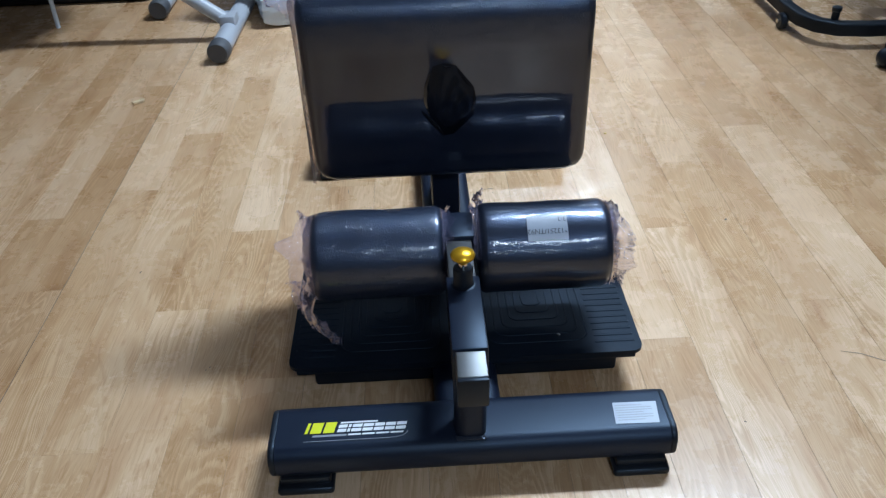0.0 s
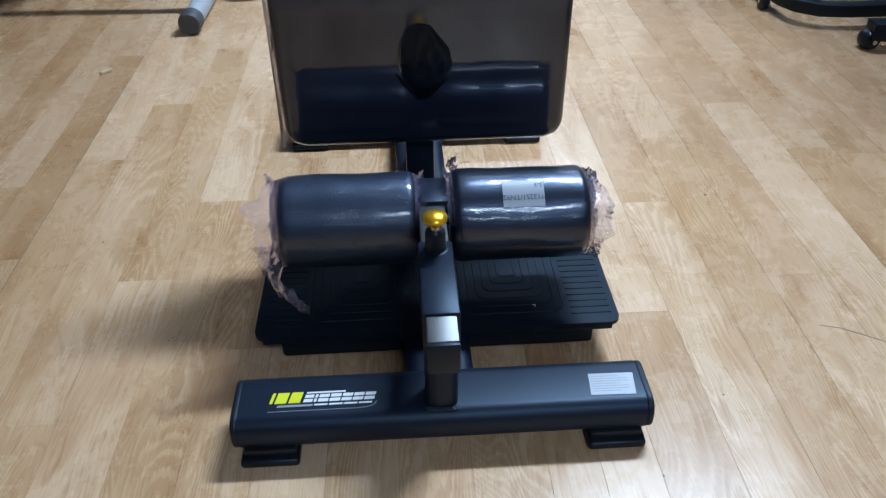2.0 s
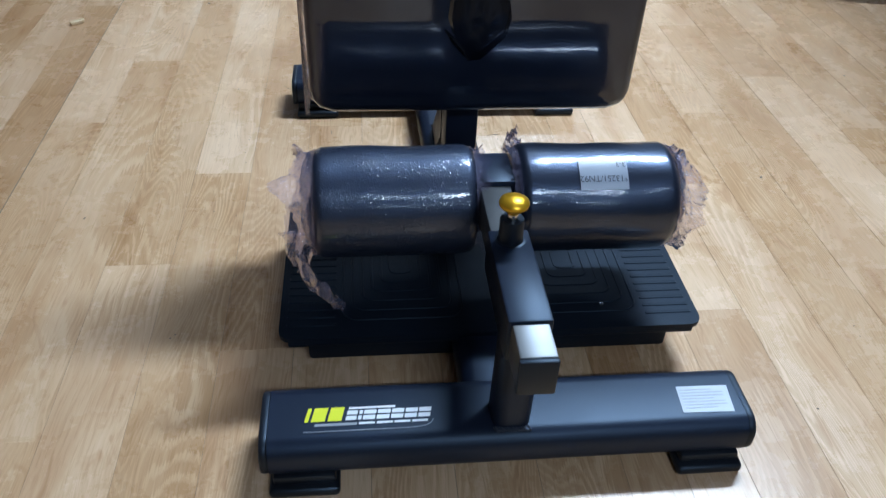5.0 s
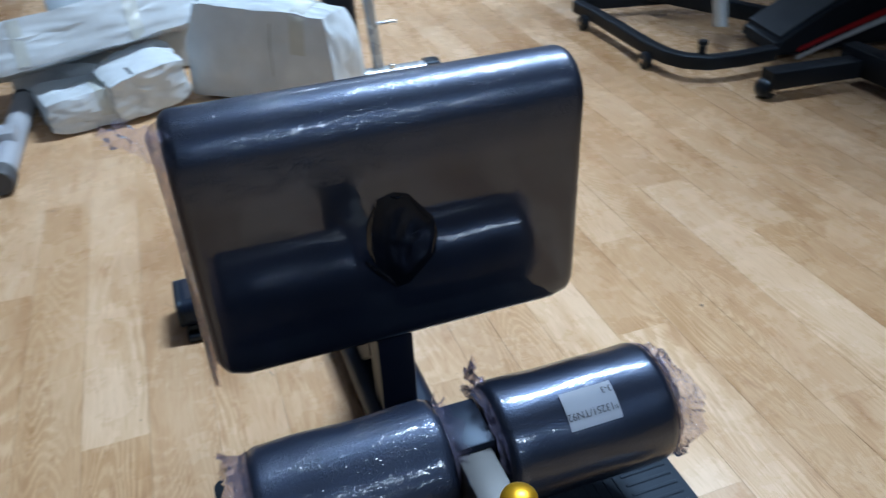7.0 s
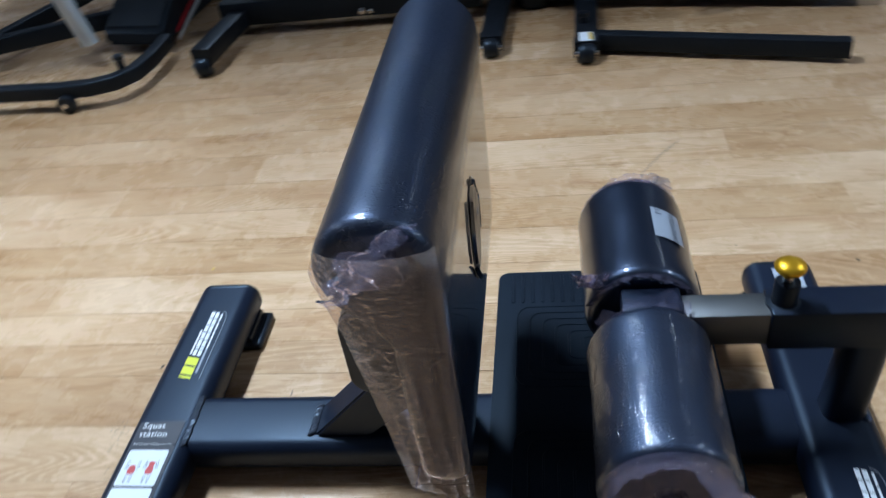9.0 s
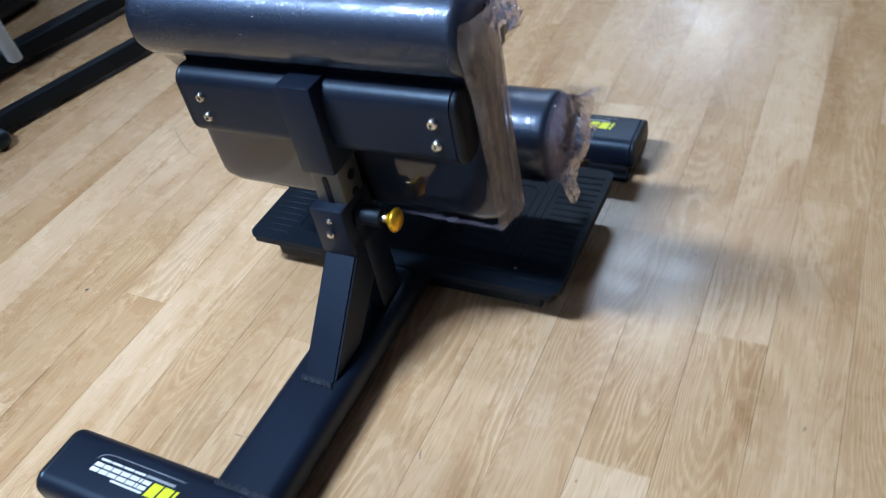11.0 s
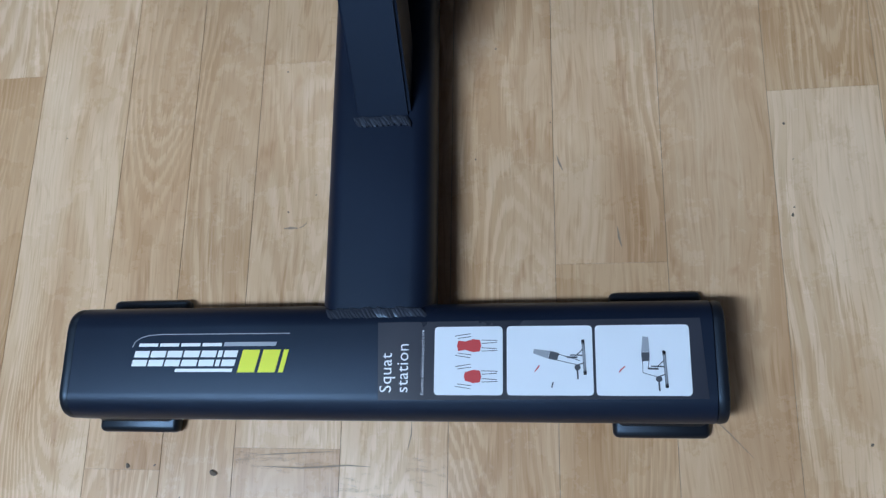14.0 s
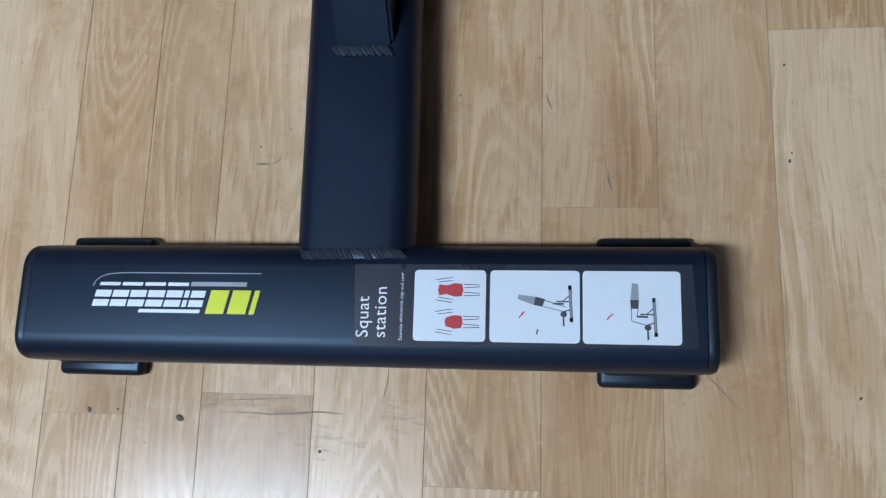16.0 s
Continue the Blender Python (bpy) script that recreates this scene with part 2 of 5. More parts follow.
CHROME = surface("brushed_chrome", (0.16, 0.165, 0.17), 0.48, metal=1.0, grain=700, bump=0.03, vary=0.06)
BOLT = surface("zinc_bolt", (0.70, 0.69, 0.66), 0.22, metal=1.0, grain=500, bump=0.02)
GOLD = surface("gold_anodised", (0.96, 0.52, 0.03), 0.36, metal=0.8, grain=300, bump=0.02, vary=0.05)
WELD = surface("bare_weld_bead", (0.034, 0.039, 0.054), 0.32, grain=300, bump=0.25, sheen=COOL)
PAD = leather("wrapped_pad_vinyl", 1.35, 0.12, 0.34, 0.40, 0.035, 0.85, 0.95, 0.425, 0.9, 1.66, 0.12, 0.03, 0.52)
ROLL_HAZY = leather("hazy_wrapped_roller_vinyl", 1.5, 0.28, 0.30, 0.46, 0.03, 0.80, 0.85, 0.0, 0.36, 1.6, 0.20, 0.02)
ROLL_CLEAR = leather("clear_wrapped_roller_vinyl", 0.9, 0.35, 0.20, 0.34, 0.04, 0.80, 0.90, 0.0, 0.07, 1.55, 0.40, 0.02)
# near-black that stands for the shade inside holes and slots
HOLE_SHADE = surface("hole_shade_black", (0.0022, 0.0028, 0.0050), 0.36, grain=120, bump=0.15, spec=0.24, sheen=(0.45, 0.62, 1.0), coat=0.16, coat_rough=0.10)
CREASE = surface("glossy_film_crease", (0.010, 0.011, 0.016), 0.24, grain=160, bump=0.2, coat=1.0, coat_rough=0.05, spec=0.4, sheen=COOL)
FILM = film("lilac_wrap_film", (0.97, 0.94, 1.0), (0.66, 0.62, 0.92), 0.87, 0.04)
FILM_DARK = film("smoky_wrap_film", (0.90, 0.80, 0.76), (0.88, 0.78, 0.74), 0.80, 0.10)
PAPER = surface("white_label_paper", (0.74, 0.78, 0.84), 0.35, grain=400, bump=0.02, vary=0.03)
PAPER_GREY = surface("grey_label_paper", (0.40, 0.44, 0.51), 0.30, grain=400, bump=0.02, vary=0.05)
PAPER_FILMED = surface("label_under_film", (0.31, 0.345, 0.41), 0.30, grain=400, bump=0.02, vary=0.05)
DECAL_DARK = surface("charcoal_decal", (0.026, 0.029, 0.043), 0.30, grain=300, bump=0.02)
INK = surface("dark_ink", (0.05, 0.055, 0.07), 0.5, bump=0)
INK_GREY = surface("grey_ink", (0.30, 0.32, 0.36), 0.5, bump=0)
INK_RED = surface("red_ink", (0.52, 0.03, 0.035), 0.5, bump=0)
WHITE_INK = surface("white_ink", (0.80, 0.82, 0.85), 0.4, bump=0, vary=0.02)
YELLOW_INK = surface("yellow_ink", (0.72, 0.74, 0.02), 0.4, bump=0, vary=0.02)
GREY_TUBE = surface("grey_painted_steel", (0.36, 0.38, 0.42), 0.35, grain=400, bump=0.05, vary=0.1)
SILVER_TUBE = surface("silver_painted_steel", (0.45, 0.47, 0.49), 0.28, metal=0.5, grain=400, bump=0.03)
GREY_CAP = surface("grey_plastic_cap", (0.055, 0.058, 0.065), 0.55, grain=300, bump=0.1)
SHEET = surface("white_foam_wrap", (0.585, 0.640, 0.685), 0.38, grain=38, bump=0.35, vary=0.07, wear=14)
TAPE = surface("clear_tape", (0.55, 0.58, 0.56), 0.16, grain=60, bump=0.25, vary=0.06, wear=20)
# greyer wrap colour that paints the shade along a fold
SHEET_SHADE = surface("fold_shade_grey", (0.33, 0.35, 0.36), 0.5, grain=60, bump=0.1)
PLASTER = surface("wall_plaster", (0.15, 0.18, 0.24), 0.8, grain=60, bump=0.1, vary=0.06, wear=1.5)
CEILING = surface("blue_white_ceiling", (0.34, 0.43, 0.60), 0.8, grain=60, bump=0.1, vary=0.06, wear=1.5)
RED = surface("red_stripe", (0.55, 0.02, 0.03), 0.35, bump=0)
CHIP = surface("pale_wood_chip", (0.60, 0.44, 0.26), 0.7, bump=0.2)
DIRT = surface("dark_dirt", (0.135, 0.102, 0.075), 0.9, bump=0.2)
YELLOW_STAIN = surface("yellow_crumb", (0.62, 0.42, 0.05), 0.7, bump=0.1)
def scuffed(name):
    """A faint dark rub on the floor, broken up by grain."""
    m, t, b = material(name)
    b.inputs["Base Color"].default_value = (0.16, 0.12, 0.09, 1)
    b.inputs["Roughness"].default_value = 0.6
    n = node(t, "ShaderNodeTexNoise", Scale=1.0, Detail=5.0, Roughness=0.7)
    t.links.new(mapped(t, (40, 190, 1)), n.inputs["Vector"])
    t.links.new(ramp(t, n.outputs["Fac"], [(0.50, grey(0.0)), (0.75, grey(0.16))]), b.inputs["Alpha"])
    return m


SCUFF = scuffed("floor_scuff")
SCRATCH = surface("scratch_dirt", (0.29, 0.212, 0.148), 0.8, bump=0)
PALE = [(0.0, (0.686, 0.470, 0.295)), (0.5, (0.715, 0.494, 0.314)), (1.0, (0.670, 0.450, 0.275))]
TAN = [(0.0, (0.573, 0.360, 0.199)), (0.5, (0.607, 0.394, 0.226)), (1.0, (0.555, 0.349, 0.197))]
FAWN = [(0.0, (0.640, 0.423, 0.250)), (0.5, (0.622, 0.410, 0.245)), (1.0, (0.662, 0.438, 0.262))]
ANY = [(0.0, (0.566, 0.358, 0.200)), (0.25, (0.686, 0.470, 0.291)), (0.5, (0.625, 0.410, 0.243)), (0.75, (0.700, 0.481, 0.301)), (1.0, (0.588, 0.376, 0.214))]
OLD = (0.84, 0.80, 0.76)
STRIPS = {
    (kind, old): floorboard(("older_" if old else "") + kind + "_maple_strip", True, stops, OLD if old else (1.0, 1.0, 1.0))
    for kind, stops in (("pale", PALE), ("tan", TAN), ("fawn", FAWN)) for old in (False, True)
}
STRIP_FAR = floorboard("maple_strip_far", False, ANY)
STRIP_OLD_FAR = floorboard("older_maple_strip_far", False, ANY, OLD)
SEAM = surface("dirty_seam", (0.19, 0.132, 0.085), 0.8, bump=0)
JOINT = surface("joint_dark", (0.29, 0.195, 0.115), 0.7, bump=0)


# ---- mesh helpers ----
def part(name, bm, mat, parent, label="", sharp=40):
    me = bpy.data.meshes.new(name)
    bmesh.ops.recalc_face_normals(bm, faces=bm.faces)
    for f in bm.faces:
        f.smooth = True
    bm.to_mesh(me)
    bm.free()
    me.set_sharp_from_angle(angle=radians(sharp))
    me.materials.append(mat)
    ob = new(name, me)
    if parent is not None:
        ob.parent = parent
    if label:
        ob["label"] = label
    return ob


def thing(name, label, category, at=(0, 0, 0), group=""):
    ob = new(name)
    ob.location = at
    ob.empty_display_size = 0.05
    return tagged(ob, label, category, group)


def box(x0, x1, y0, y1, z0, z1, r=0.003, seg=2):
    bm = bmesh.new()
    bmesh.ops.create_cube(bm, size=1)
    bmesh.ops.scale(bm, vec=(x1 - x0, y1 - y0, z1 - z0), verts=bm.verts)
    bmesh.ops.translate(bm, vec=((x0 + x1) / 2, (y0 + y1) / 2, (z0 + z1) / 2), verts=bm.verts)
    if r:
        bmesh.ops.bevel(bm, geom=bm.edges[:], offset=r, segments=seg, affect="EDGES", profile=0.5)
    return bm


def turned(bm, m):
    bmesh.ops.transform(bm, matrix=m, verts=bm.verts)
    return bm


def joined(*parts):
    """Several bmeshes as one."""
    whole = bmesh.new()
    for p in parts:
        me = bpy.data.meshes.new("piece")
        p.to_mesh(me)
        p.free()
        whole.from_mesh(me)
        bpy.data.meshes.remove(me)
    return whole


def rounded(w, h, r, n=6):
    """Outline of a rounded rectangle about the origin."""
    pts = []
    for cx, cy, a0 in ((w / 2 - r, h / 2 - r, 0), (-w / 2 + r, h / 2 - r, 90), (-w / 2 + r, -h / 2 + r, 180), (w / 2 - r, -h / 2 + r, 270)):
        for i in range(n + 1):
            a = radians(a0 + 90 * i / n)
            pts.append((cx + r * math.cos(a), cy + r * math.sin(a)))
    return pts


def swept(outline, a, b, up=(0, 0, 1), rim=0.0, caps=True):
    """A bar with that outline from a to b; outline x runs sideways, y along up."""
    a, b = Vector(a), Vector(b)
    d = (b - a).normalized()
    side = d.cross(Vector(up)).normalized()
    top = side.cross(d)
    bm = bmesh.new()
    rings = []
    stops = [(a, 1.0), (b, 1.0)]
    if rim:
        stops = [(a, 0.0), (a + d * rim * 0.3, 0.7), (a + d * rim, 1.0), (b - d * rim, 1.0), (b - d * rim * 0.3, 0.7), (b, 0.0)]
    for p, k in stops:
        ring = []
        for x, y in outline:
            q = math.hypot(x, y) or 1
            s = 1 - (1 - k) * rim / q if rim else 1
            ring.append(bm.verts.new(p + side * x * s + top * y * s))
        rings.append(ring)
    for r0, r1 in zip(rings, rings[1:]):
        for i in range(len(outline)):
            j = (i + 1) % len(outline)
            bm.faces.new((r0[i], r0[j], r1[j], r1[i]))
    if caps:
        bm.faces.new(rings[0])
        bm.faces.new(list(reversed(rings[-1])))
    return bm


def circle(r, n=24):
    return [(r * math.cos(2 * math.pi * i / n), r * math.sin(2 * math.pi * i / n)) for i in range(n)]


def lathe(profile, base, axis, n=32):
    """Turns (distance along axis, radius) pairs about an axis."""
    base, d = Vector(base), Vector(axis).normalized()
    s = d.orthogonal().normalized()
    t = d.cross(s)
    bm = bmesh.new()
    rings = []
    for h, r in profile:
        if r <= 1e-6:
            rings.append([bm.verts.new(base + d * h)])
        else:
            rings.append([bm.verts.new(base + d * h + (s * math.cos(2 * math.pi * i / n) + t * math.sin(2 * math.pi * i / n)) * r) for i in range(n)])
    for r0, r1 in zip(rings, rings[1:]):
        for i in range(n):
            j = (i + 1) % n
            if len(r0) == 1 and len(r1) > 1:
                bm.faces.new((r0[0], r1[j], r1[i]))
            elif len(r1) == 1 and len(r0) > 1:
                bm.faces.new((r0[i], r0[j], r1[0]))
            elif len(r0) > 1:
                bm.faces.new((r0[i], r0[j], r1[j], r1[i]))
    return bm


def slab(points, z0, z1):
    """A flat prism over an outline of (x, y)."""
    bm = bmesh.new()
    lo = [bm.verts.new((x, y, z0)) for x, y in points]
    hi = [bm.verts.new((x, y, z1)) for x, y in points]
    bm.faces.new(hi)
    bm.faces.new(list(reversed(lo)))
    n = len(points)
    for i in range(n):
        bm.faces.new((lo[i], lo[(i + 1) % n], hi[(i + 1) % n], hi[i]))
    return bm


def bead(a, b, r, count, seed):
    """A weld: overlapping small scales along a line."""
    rng = random.Random(seed)
    pieces = []
    a, b = Vector(a), Vector(b)
    for i in range(count):
        p = a.lerp(b, (i + 0.5) / count) + Vector((rng.uniform(-1, 1), rng.uniform(-1, 1), 0)) * r * 0.15
        s = bmesh.new()
        bmesh.ops.create_icosphere(s, subdivisions=1, radius=r)
        turned(s, Matrix.Translation(p) @ pose(0, 0, 0, 0, 0, rng.uniform(28, 48)) @ Matrix.Diagonal((rng.uniform(0.48, 0.62), 1.35, rng.uniform(0.45, 0.6), 1)))
        pieces.append(s)
    return joined(*pieces)


def lettering(text, size, spacing=1.0):
    """The built-in font as a flat bmesh in the xy plane, from the origin."""
    cu = bpy.data.curves.new("letters", "FONT")
    cu.body, cu.size, cu.resolution_u, cu.space_character = text, size, 3, spacing
    ob = bpy.data.objects.new("letters", cu)
    scene.collection.objects.link(ob)
    bpy.context.view_layer.update()
    me = bpy.data.meshes.new_from_object(ob.evaluated_get(bpy.context.evaluated_depsgraph_get()))
    bm = bmesh.new()
    bm.from_mesh(me)
    bpy.data.objects.remove(ob)
    bpy.data.curves.remove(cu)
    bpy.data.meshes.remove(me)
    return bm


def crumple(bm, amount, scale, seed=0, along=None):
    """Pushes vertices about with noise."""
    off = Vector((seed * 3.7, seed * 1.3, seed * 5.1))
    for v in bm.verts:
        k = noise.noise_vector(v.co * scale + off)
        v.co += k * amount if along is None else Vector(along) * k.x * amount
    return bm



# ---- structure ----
ROOM = (-4.5, 6.5, -7.5, 7.5, 3.36)
rx0, rx1, ry0, ry1, rz = ROOM
tagged(part("floor", box(rx0 - 0.2, rx1 + 0.2, ry0 - 0.2, ry1 + 0.2, -0.12, -0.0006, 0), JOINT, None), "floor of pale maple strips with dark joints", "floor", kind="structure")
floor = bpy.data.objects["floor"]
tagged(part("ceiling", box(rx0 - 0.2, rx1 + 0.2, ry0 - 0.2, ry1 + 0.2, rz, rz + 0.15, 0), CEILING, None), "plain pale ceiling over the gym", "ceiling", kind="structure")
for nm, b in (("wall_west", (rx0 - 0.2, rx0, ry0, ry1)), ("wall_east", (rx1, rx1 + 0.2, ry0, ry1)), ("wall_south", (rx0 - 0.2, rx1 + 0.2, ry0 - 0.2, ry0)), ("wall_north", (rx0 - 0.2, rx1 + 0.2, ry1, ry1 + 0.2))):
    tagged(part(nm, box(*b, 0.0, rz - 0.002, 0), PLASTER, None), "plain plastered gym wall", "wall", kind="structure")
fixture = None
for lx, ly, watts in LAMPS:
    if fixture is None:
        fixture = thing("ceiling_light", "long white tube light fixed under the ceiling", "ceiling light", (lx, ly, 0), "tube lights on the ceiling")
        part("housing", box(-0.63, 0.63, -0.15, 0.15, LAMP_Z + 0.012, LAMP_Z + 0.06, 0.01), PLASTER, fixture)
        part("bracket", box(-0.45, -0.40, -0.03, 0.03, LAMP_Z + 0.06, rz, 0.003), PLASTER, fixture)
        part("bracket", box(0.40, 0.45, -0.03, 0.03, LAMP_Z + 0.06, rz, 0.003), PLASTER, fixture)
    else:
        copy_thing(fixture, pose(lx, ly, 0))

# ---- the squat station ----
X0 = 0.022
station = thing("squat_station", "black steel squat station with film-wrapped pad and rollers", "exercise machine", (X0, 0.81, 0))
SX, SY = X0, 0.81


def S(name, bm, mat, label="", parent=None, sharp=40):
    """A part of the station, given in room coordinates."""
    if parent is None or parent is station:
        turned(bm, Matrix.Translation((-SX, -SY, 0)))
        return part(name, bm, mat, station, label, sharp)
    turned(bm, Matrix.Translation((-SX, -SY, 0)))
    return part(name, bm, mat, parent, label, sharp)


TUBE = rounded(0.092, 0.050, 0.020, 7)


def base_bar(cx, cy, name, cz, half, inner):
    bar = S(name, swept(TUBE, (cx - half, cy, cz), (cx + half, cy, cz)), COAT)
    for s in (-1, 1):
        S("end_cap", swept(rounded(0.0915, 0.0495, 0.020, 7), (cx + s * half, cy, cz), (cx + s * (half + 0.009), cy, cz), rim=0.003), CAP, "moulded black plastic end cap", bar)
        fx = cx + s * (half - 0.0355)
        foot = joined(box(fx - 0.037, fx + 0.037, cy - inner, cy + 0.056, 0.0, 0.013, 0.005, 3), box(fx - 0.033, fx + 0.033, cy - 0.047, cy + 0.047, 0.010, 0.024, 0.004, 2))
        S("foot", foot, RUBBER, "black rubber foot", bar)
    return bar


front_bar = base_bar(0.0245, 0.815, "front_base_bar", 0.043, 0.2555, 0.056)
rear_bar = base_bar(0.0155, 1.625, "rear_base_bar", 0.040, 0.2565, 0.0605)
S("spine", swept(rounded(0.092, 0.048, 0.018, 6), (0.0235, 0.85, 0.037), (0.0165, 1.592, 0.037)), COAT)
S("weld", bead((-0.024, 1.5885, 0.0620), (0.054, 1.5895, 0.0622), 0.0052, 26, 1), WELD, "rippled weld bead")["kind"] = "stuff"
S("weld", bead((-0.009, 1.4245, 0.0622), (0.037, 1.4235, 0.0622), 0.0050, 15, 2), WELD, "rippled weld bead")["kind"] = "stuff"

# rear stand: upright post, sloping brace, clamp
RX = 0.0140
S("rear_post", swept(rounded(0.046, 0.05, 0.004, 2), (RX, 1.258, 0.050), (RX, 1.258, 0.205), up=(0, 1, 0)), COAT)
brace = bmesh.new()
hw = 0.0235
prof = [(1.422, 0.060), (1.352, 0.060), (1.283, 0.122), (1.283, 0.200), (1.306, 0.200), (1.306, 0.180)]
lo = [brace.verts.new((RX - hw, y, z)) for y, z in prof]
hi = [brace.verts.new((RX + hw, y, z)) for y, z in prof]
brace.faces.new(lo)
brace.faces.new(list(reversed(hi)))
for i in range(len(prof)):
    j = (i + 1) % len(prof)
    brace.faces.new((lo[i], hi[i], hi[j], lo[j]))
bmesh.ops.recalc_face_normals(brace, faces=brace.faces)
bmesh.ops.bevel(brace, geom=brace.edges[:], offset=0.0025, segments=2, affect="EDGES")
S("sloping_brace", brace, COAT)
clamp = S("clamp", joined(box(RX - 0.0235, RX + 0.0235, 1.245, 1.310, 0.180, 0.252, 0.003)), COAT)
S("bolt", lathe([(0, 0.0), (0, 0.0062), (0.004, 0.0062), (0.0065, 0.0035), (0.0065, 0)], (RX + 0.001, 1.309, 0.215), (0, 1, 0), 6), BOLT, "zinc hex bolt", clamp)
S("bolt", lathe([(0, 0.0), (0, 0.0042), (0.003, 0.0042), (0.005, 0.002), (0.005, 0)], (RX - 0.003, 1.309, 0.236), (0, 1, 0), 12), BOLT, "zinc set screw", clamp)

# chrome riser with slot and holes
riser = S("chrome_riser", swept(rounded(0.041, 0.044, 0.003, 2), (RX - 0.002, 1.272, 0.19), (RX - 0.002, 1.272, 0.325), up=(0, 1, 0)), CHROME, "chromed square riser tube")
# openings are dark plates laid on the tube, shade given as colour
S("slot", turned(slab(rounded(0.0075, 0.058, 0.0037, 4), -0.0006, 0.0006), Matrix.Translation((RX - 0.002, 1.2945, 0.262)) @ pose(0, 0, 0, 90, 0, 0)), HOLE_SHADE, "dark plate for the shade in a slot", riser)
for z in (0.255, 0.281):
    S("adjusting_hole", lathe([(0, 0), (0, 0.0068), (0.0006, 0.0068), (0.0006, 0)], (RX - 0.0228, 1.270, z), (-1, 0, 0), 20), HOLE_SHADE, "dark disc for the shade in an adjusting hole", riser)

# upper bracket and cross tube
UX = 0.010
S("upper_bracket", box(UX - 0.0235, UX + 0.0235, 1.246, 1.304, 0.302, 0.418, 0.003), COAT)
cross = S("cross_tube", swept(rounded(0.044, 0.090, 0.019, 7), (UX - 0.178, 1.266, 0.369), (UX + 0.178, 1.266, 0.369)), COAT)
for s in (-1, 1):
    S("end_cap", swept(rounded(0.0435, 0.0895, 0.019, 7), (UX + s * 0.178, 1.266, 0.369), (UX + s * 0.186, 1.266, 0.369), rim=0.003), CAP, "black plastic end cap", cross)
    for z in (0.381, 0.354):
        S("bolt", lathe([(0, 0.0), (0, 0.0068), (0.002, 0.0068), (0.0045, 0.0048), (0.0045, 0.0028), (0.0025, 0.0026), (0.0025, 0)], (UX - 0.002 + s * 0.1555, 1.2875, z), (0, 1, 0), 20), BOLT, "zinc socket bolt", cross)


def pull_pin(base, axis, name):
    pin = S(name, lathe([(0, 0), (0, 0.0185), (0.004, 0.0185), (0.005, 0.0135), (0.009, 0.0125), (0.029, 0.0125), (0.031, 0.0115), (0.031, 0)], base, axis, 24), CAP, "black spring pin housing")
    q = Vector(base) + Vector(axis) * 0.031
    S("pin_rod", lathe([(0, 0), (0, 0.0062), (0.010, 0.0062), (0.010, 0)], q, axis, 16), BOLT, "plain steel rod", pin)
    S("knob", lathe([(0.004, 0), (0.004, 0.0058), (0.010, 0.0066), (0.013, 0.0115), (0.016, 0.0148), (0.0185, 0.0155), (0.021, 0.0145), (0.0245, 0.009), (0.026, 0)], q, axis, 28), GOLD, "gold anodised mushroom knob", pin)


pull_pin((0.022, 0.889, 0.232), (0, 0, 1), "pull_pin")
pull_pin((RX - 0.024, 1.274, 0.222), (-1, 0, 0), "pull_pin")

# front arm: post, sleeve, sliding chrome bar, roller hub
S("front_post", swept(rounded(0.041, 0.046, 0.014, 4), (0.0225, 0.806, 0.058), (0.0225, 0.800, 0.200), up=(0, 1, 0)), COAT)
S("weld", bead((0.004, 0.7815, 0.0690), (0.041, 0.7815, 0.0690), 0.0040, 13, 4), WELD, "rippled weld bead")["kind"] = "stuff"
S("sleeve", box(0.0005, 0.0435, 0.768, 0.905, 0.186, 0.2365, 0.003), COAT)
slide = S("sliding_bar", box(0.0045, 0.0395, 0.727, 0.995, 0.191, 0.2325, 0.002), CHROME, "brushed chrome sliding bar")
S("end_plug", box(0.004, 0.040, 0.7215, 0.7285, 0.190, 0.2318, 0.002), CAP, "black plastic plug", slide)
S("roller_hub", box(-0.001, 0.045, 0.990, 1.052, 0.168, 0.239, 0.003), COAT)
S("axle", swept(circle(0.0125, 20), (-0.188, 1.0255, 0.191), (0.240, 1.0255, 0.191), up=(0, 0, 1)), COAT)


def roller(x0, x1, seed, mat):
    R, r = 0.0645, 0.013
    prof = [(0, 0.016), (0, R - r)]
    prof += [(r - r * math.cos(a), R - r + r * math.sin(a)) for a in [radians(15 * i) for i in range(1, 7)]]
    n = 16
    prof += [(r + (x1 - x0 - 2 * r) * i / n, R) for i in range(1, n)]
    prof += [(x1 - x0 - r + r * math.sin(a), R - r + r * math.cos(a)) for a in [radians(15 * i) for i in range(0, 7)]]
    prof += [(x1 - x0, 0.016)]
    bm = lathe(prof, (x0, 1.0255, 0.191), (1, 0, 0), 64)
    crumple(bm, 0.0016, 16, seed)
    return S("foam_roller", bm, mat, "black vinyl foam roller in clear film", sharp=80)


roll_l = roller(-0.183, 0.003, 1, ROLL_HAZY)
roll_r = roller(0.049, 0.236, 2, ROLL_CLEAR)


def on_roller(bm, x, a0, flip=False, lift=0.0012):
    """Lays a flat bmesh (x sideways, y up the curve) on a roller; a0 is the angle from the top towards the front."""
    R = 0.0648 + lift
    for v in bm.verts:
        px, py, pz = v.co
        a = radians(a0) - py / R
        v.co = (x + px, 1.0255 - (R + pz) * math.sin(a), 0.191 + (R + pz) * math.cos(a))
    return bm


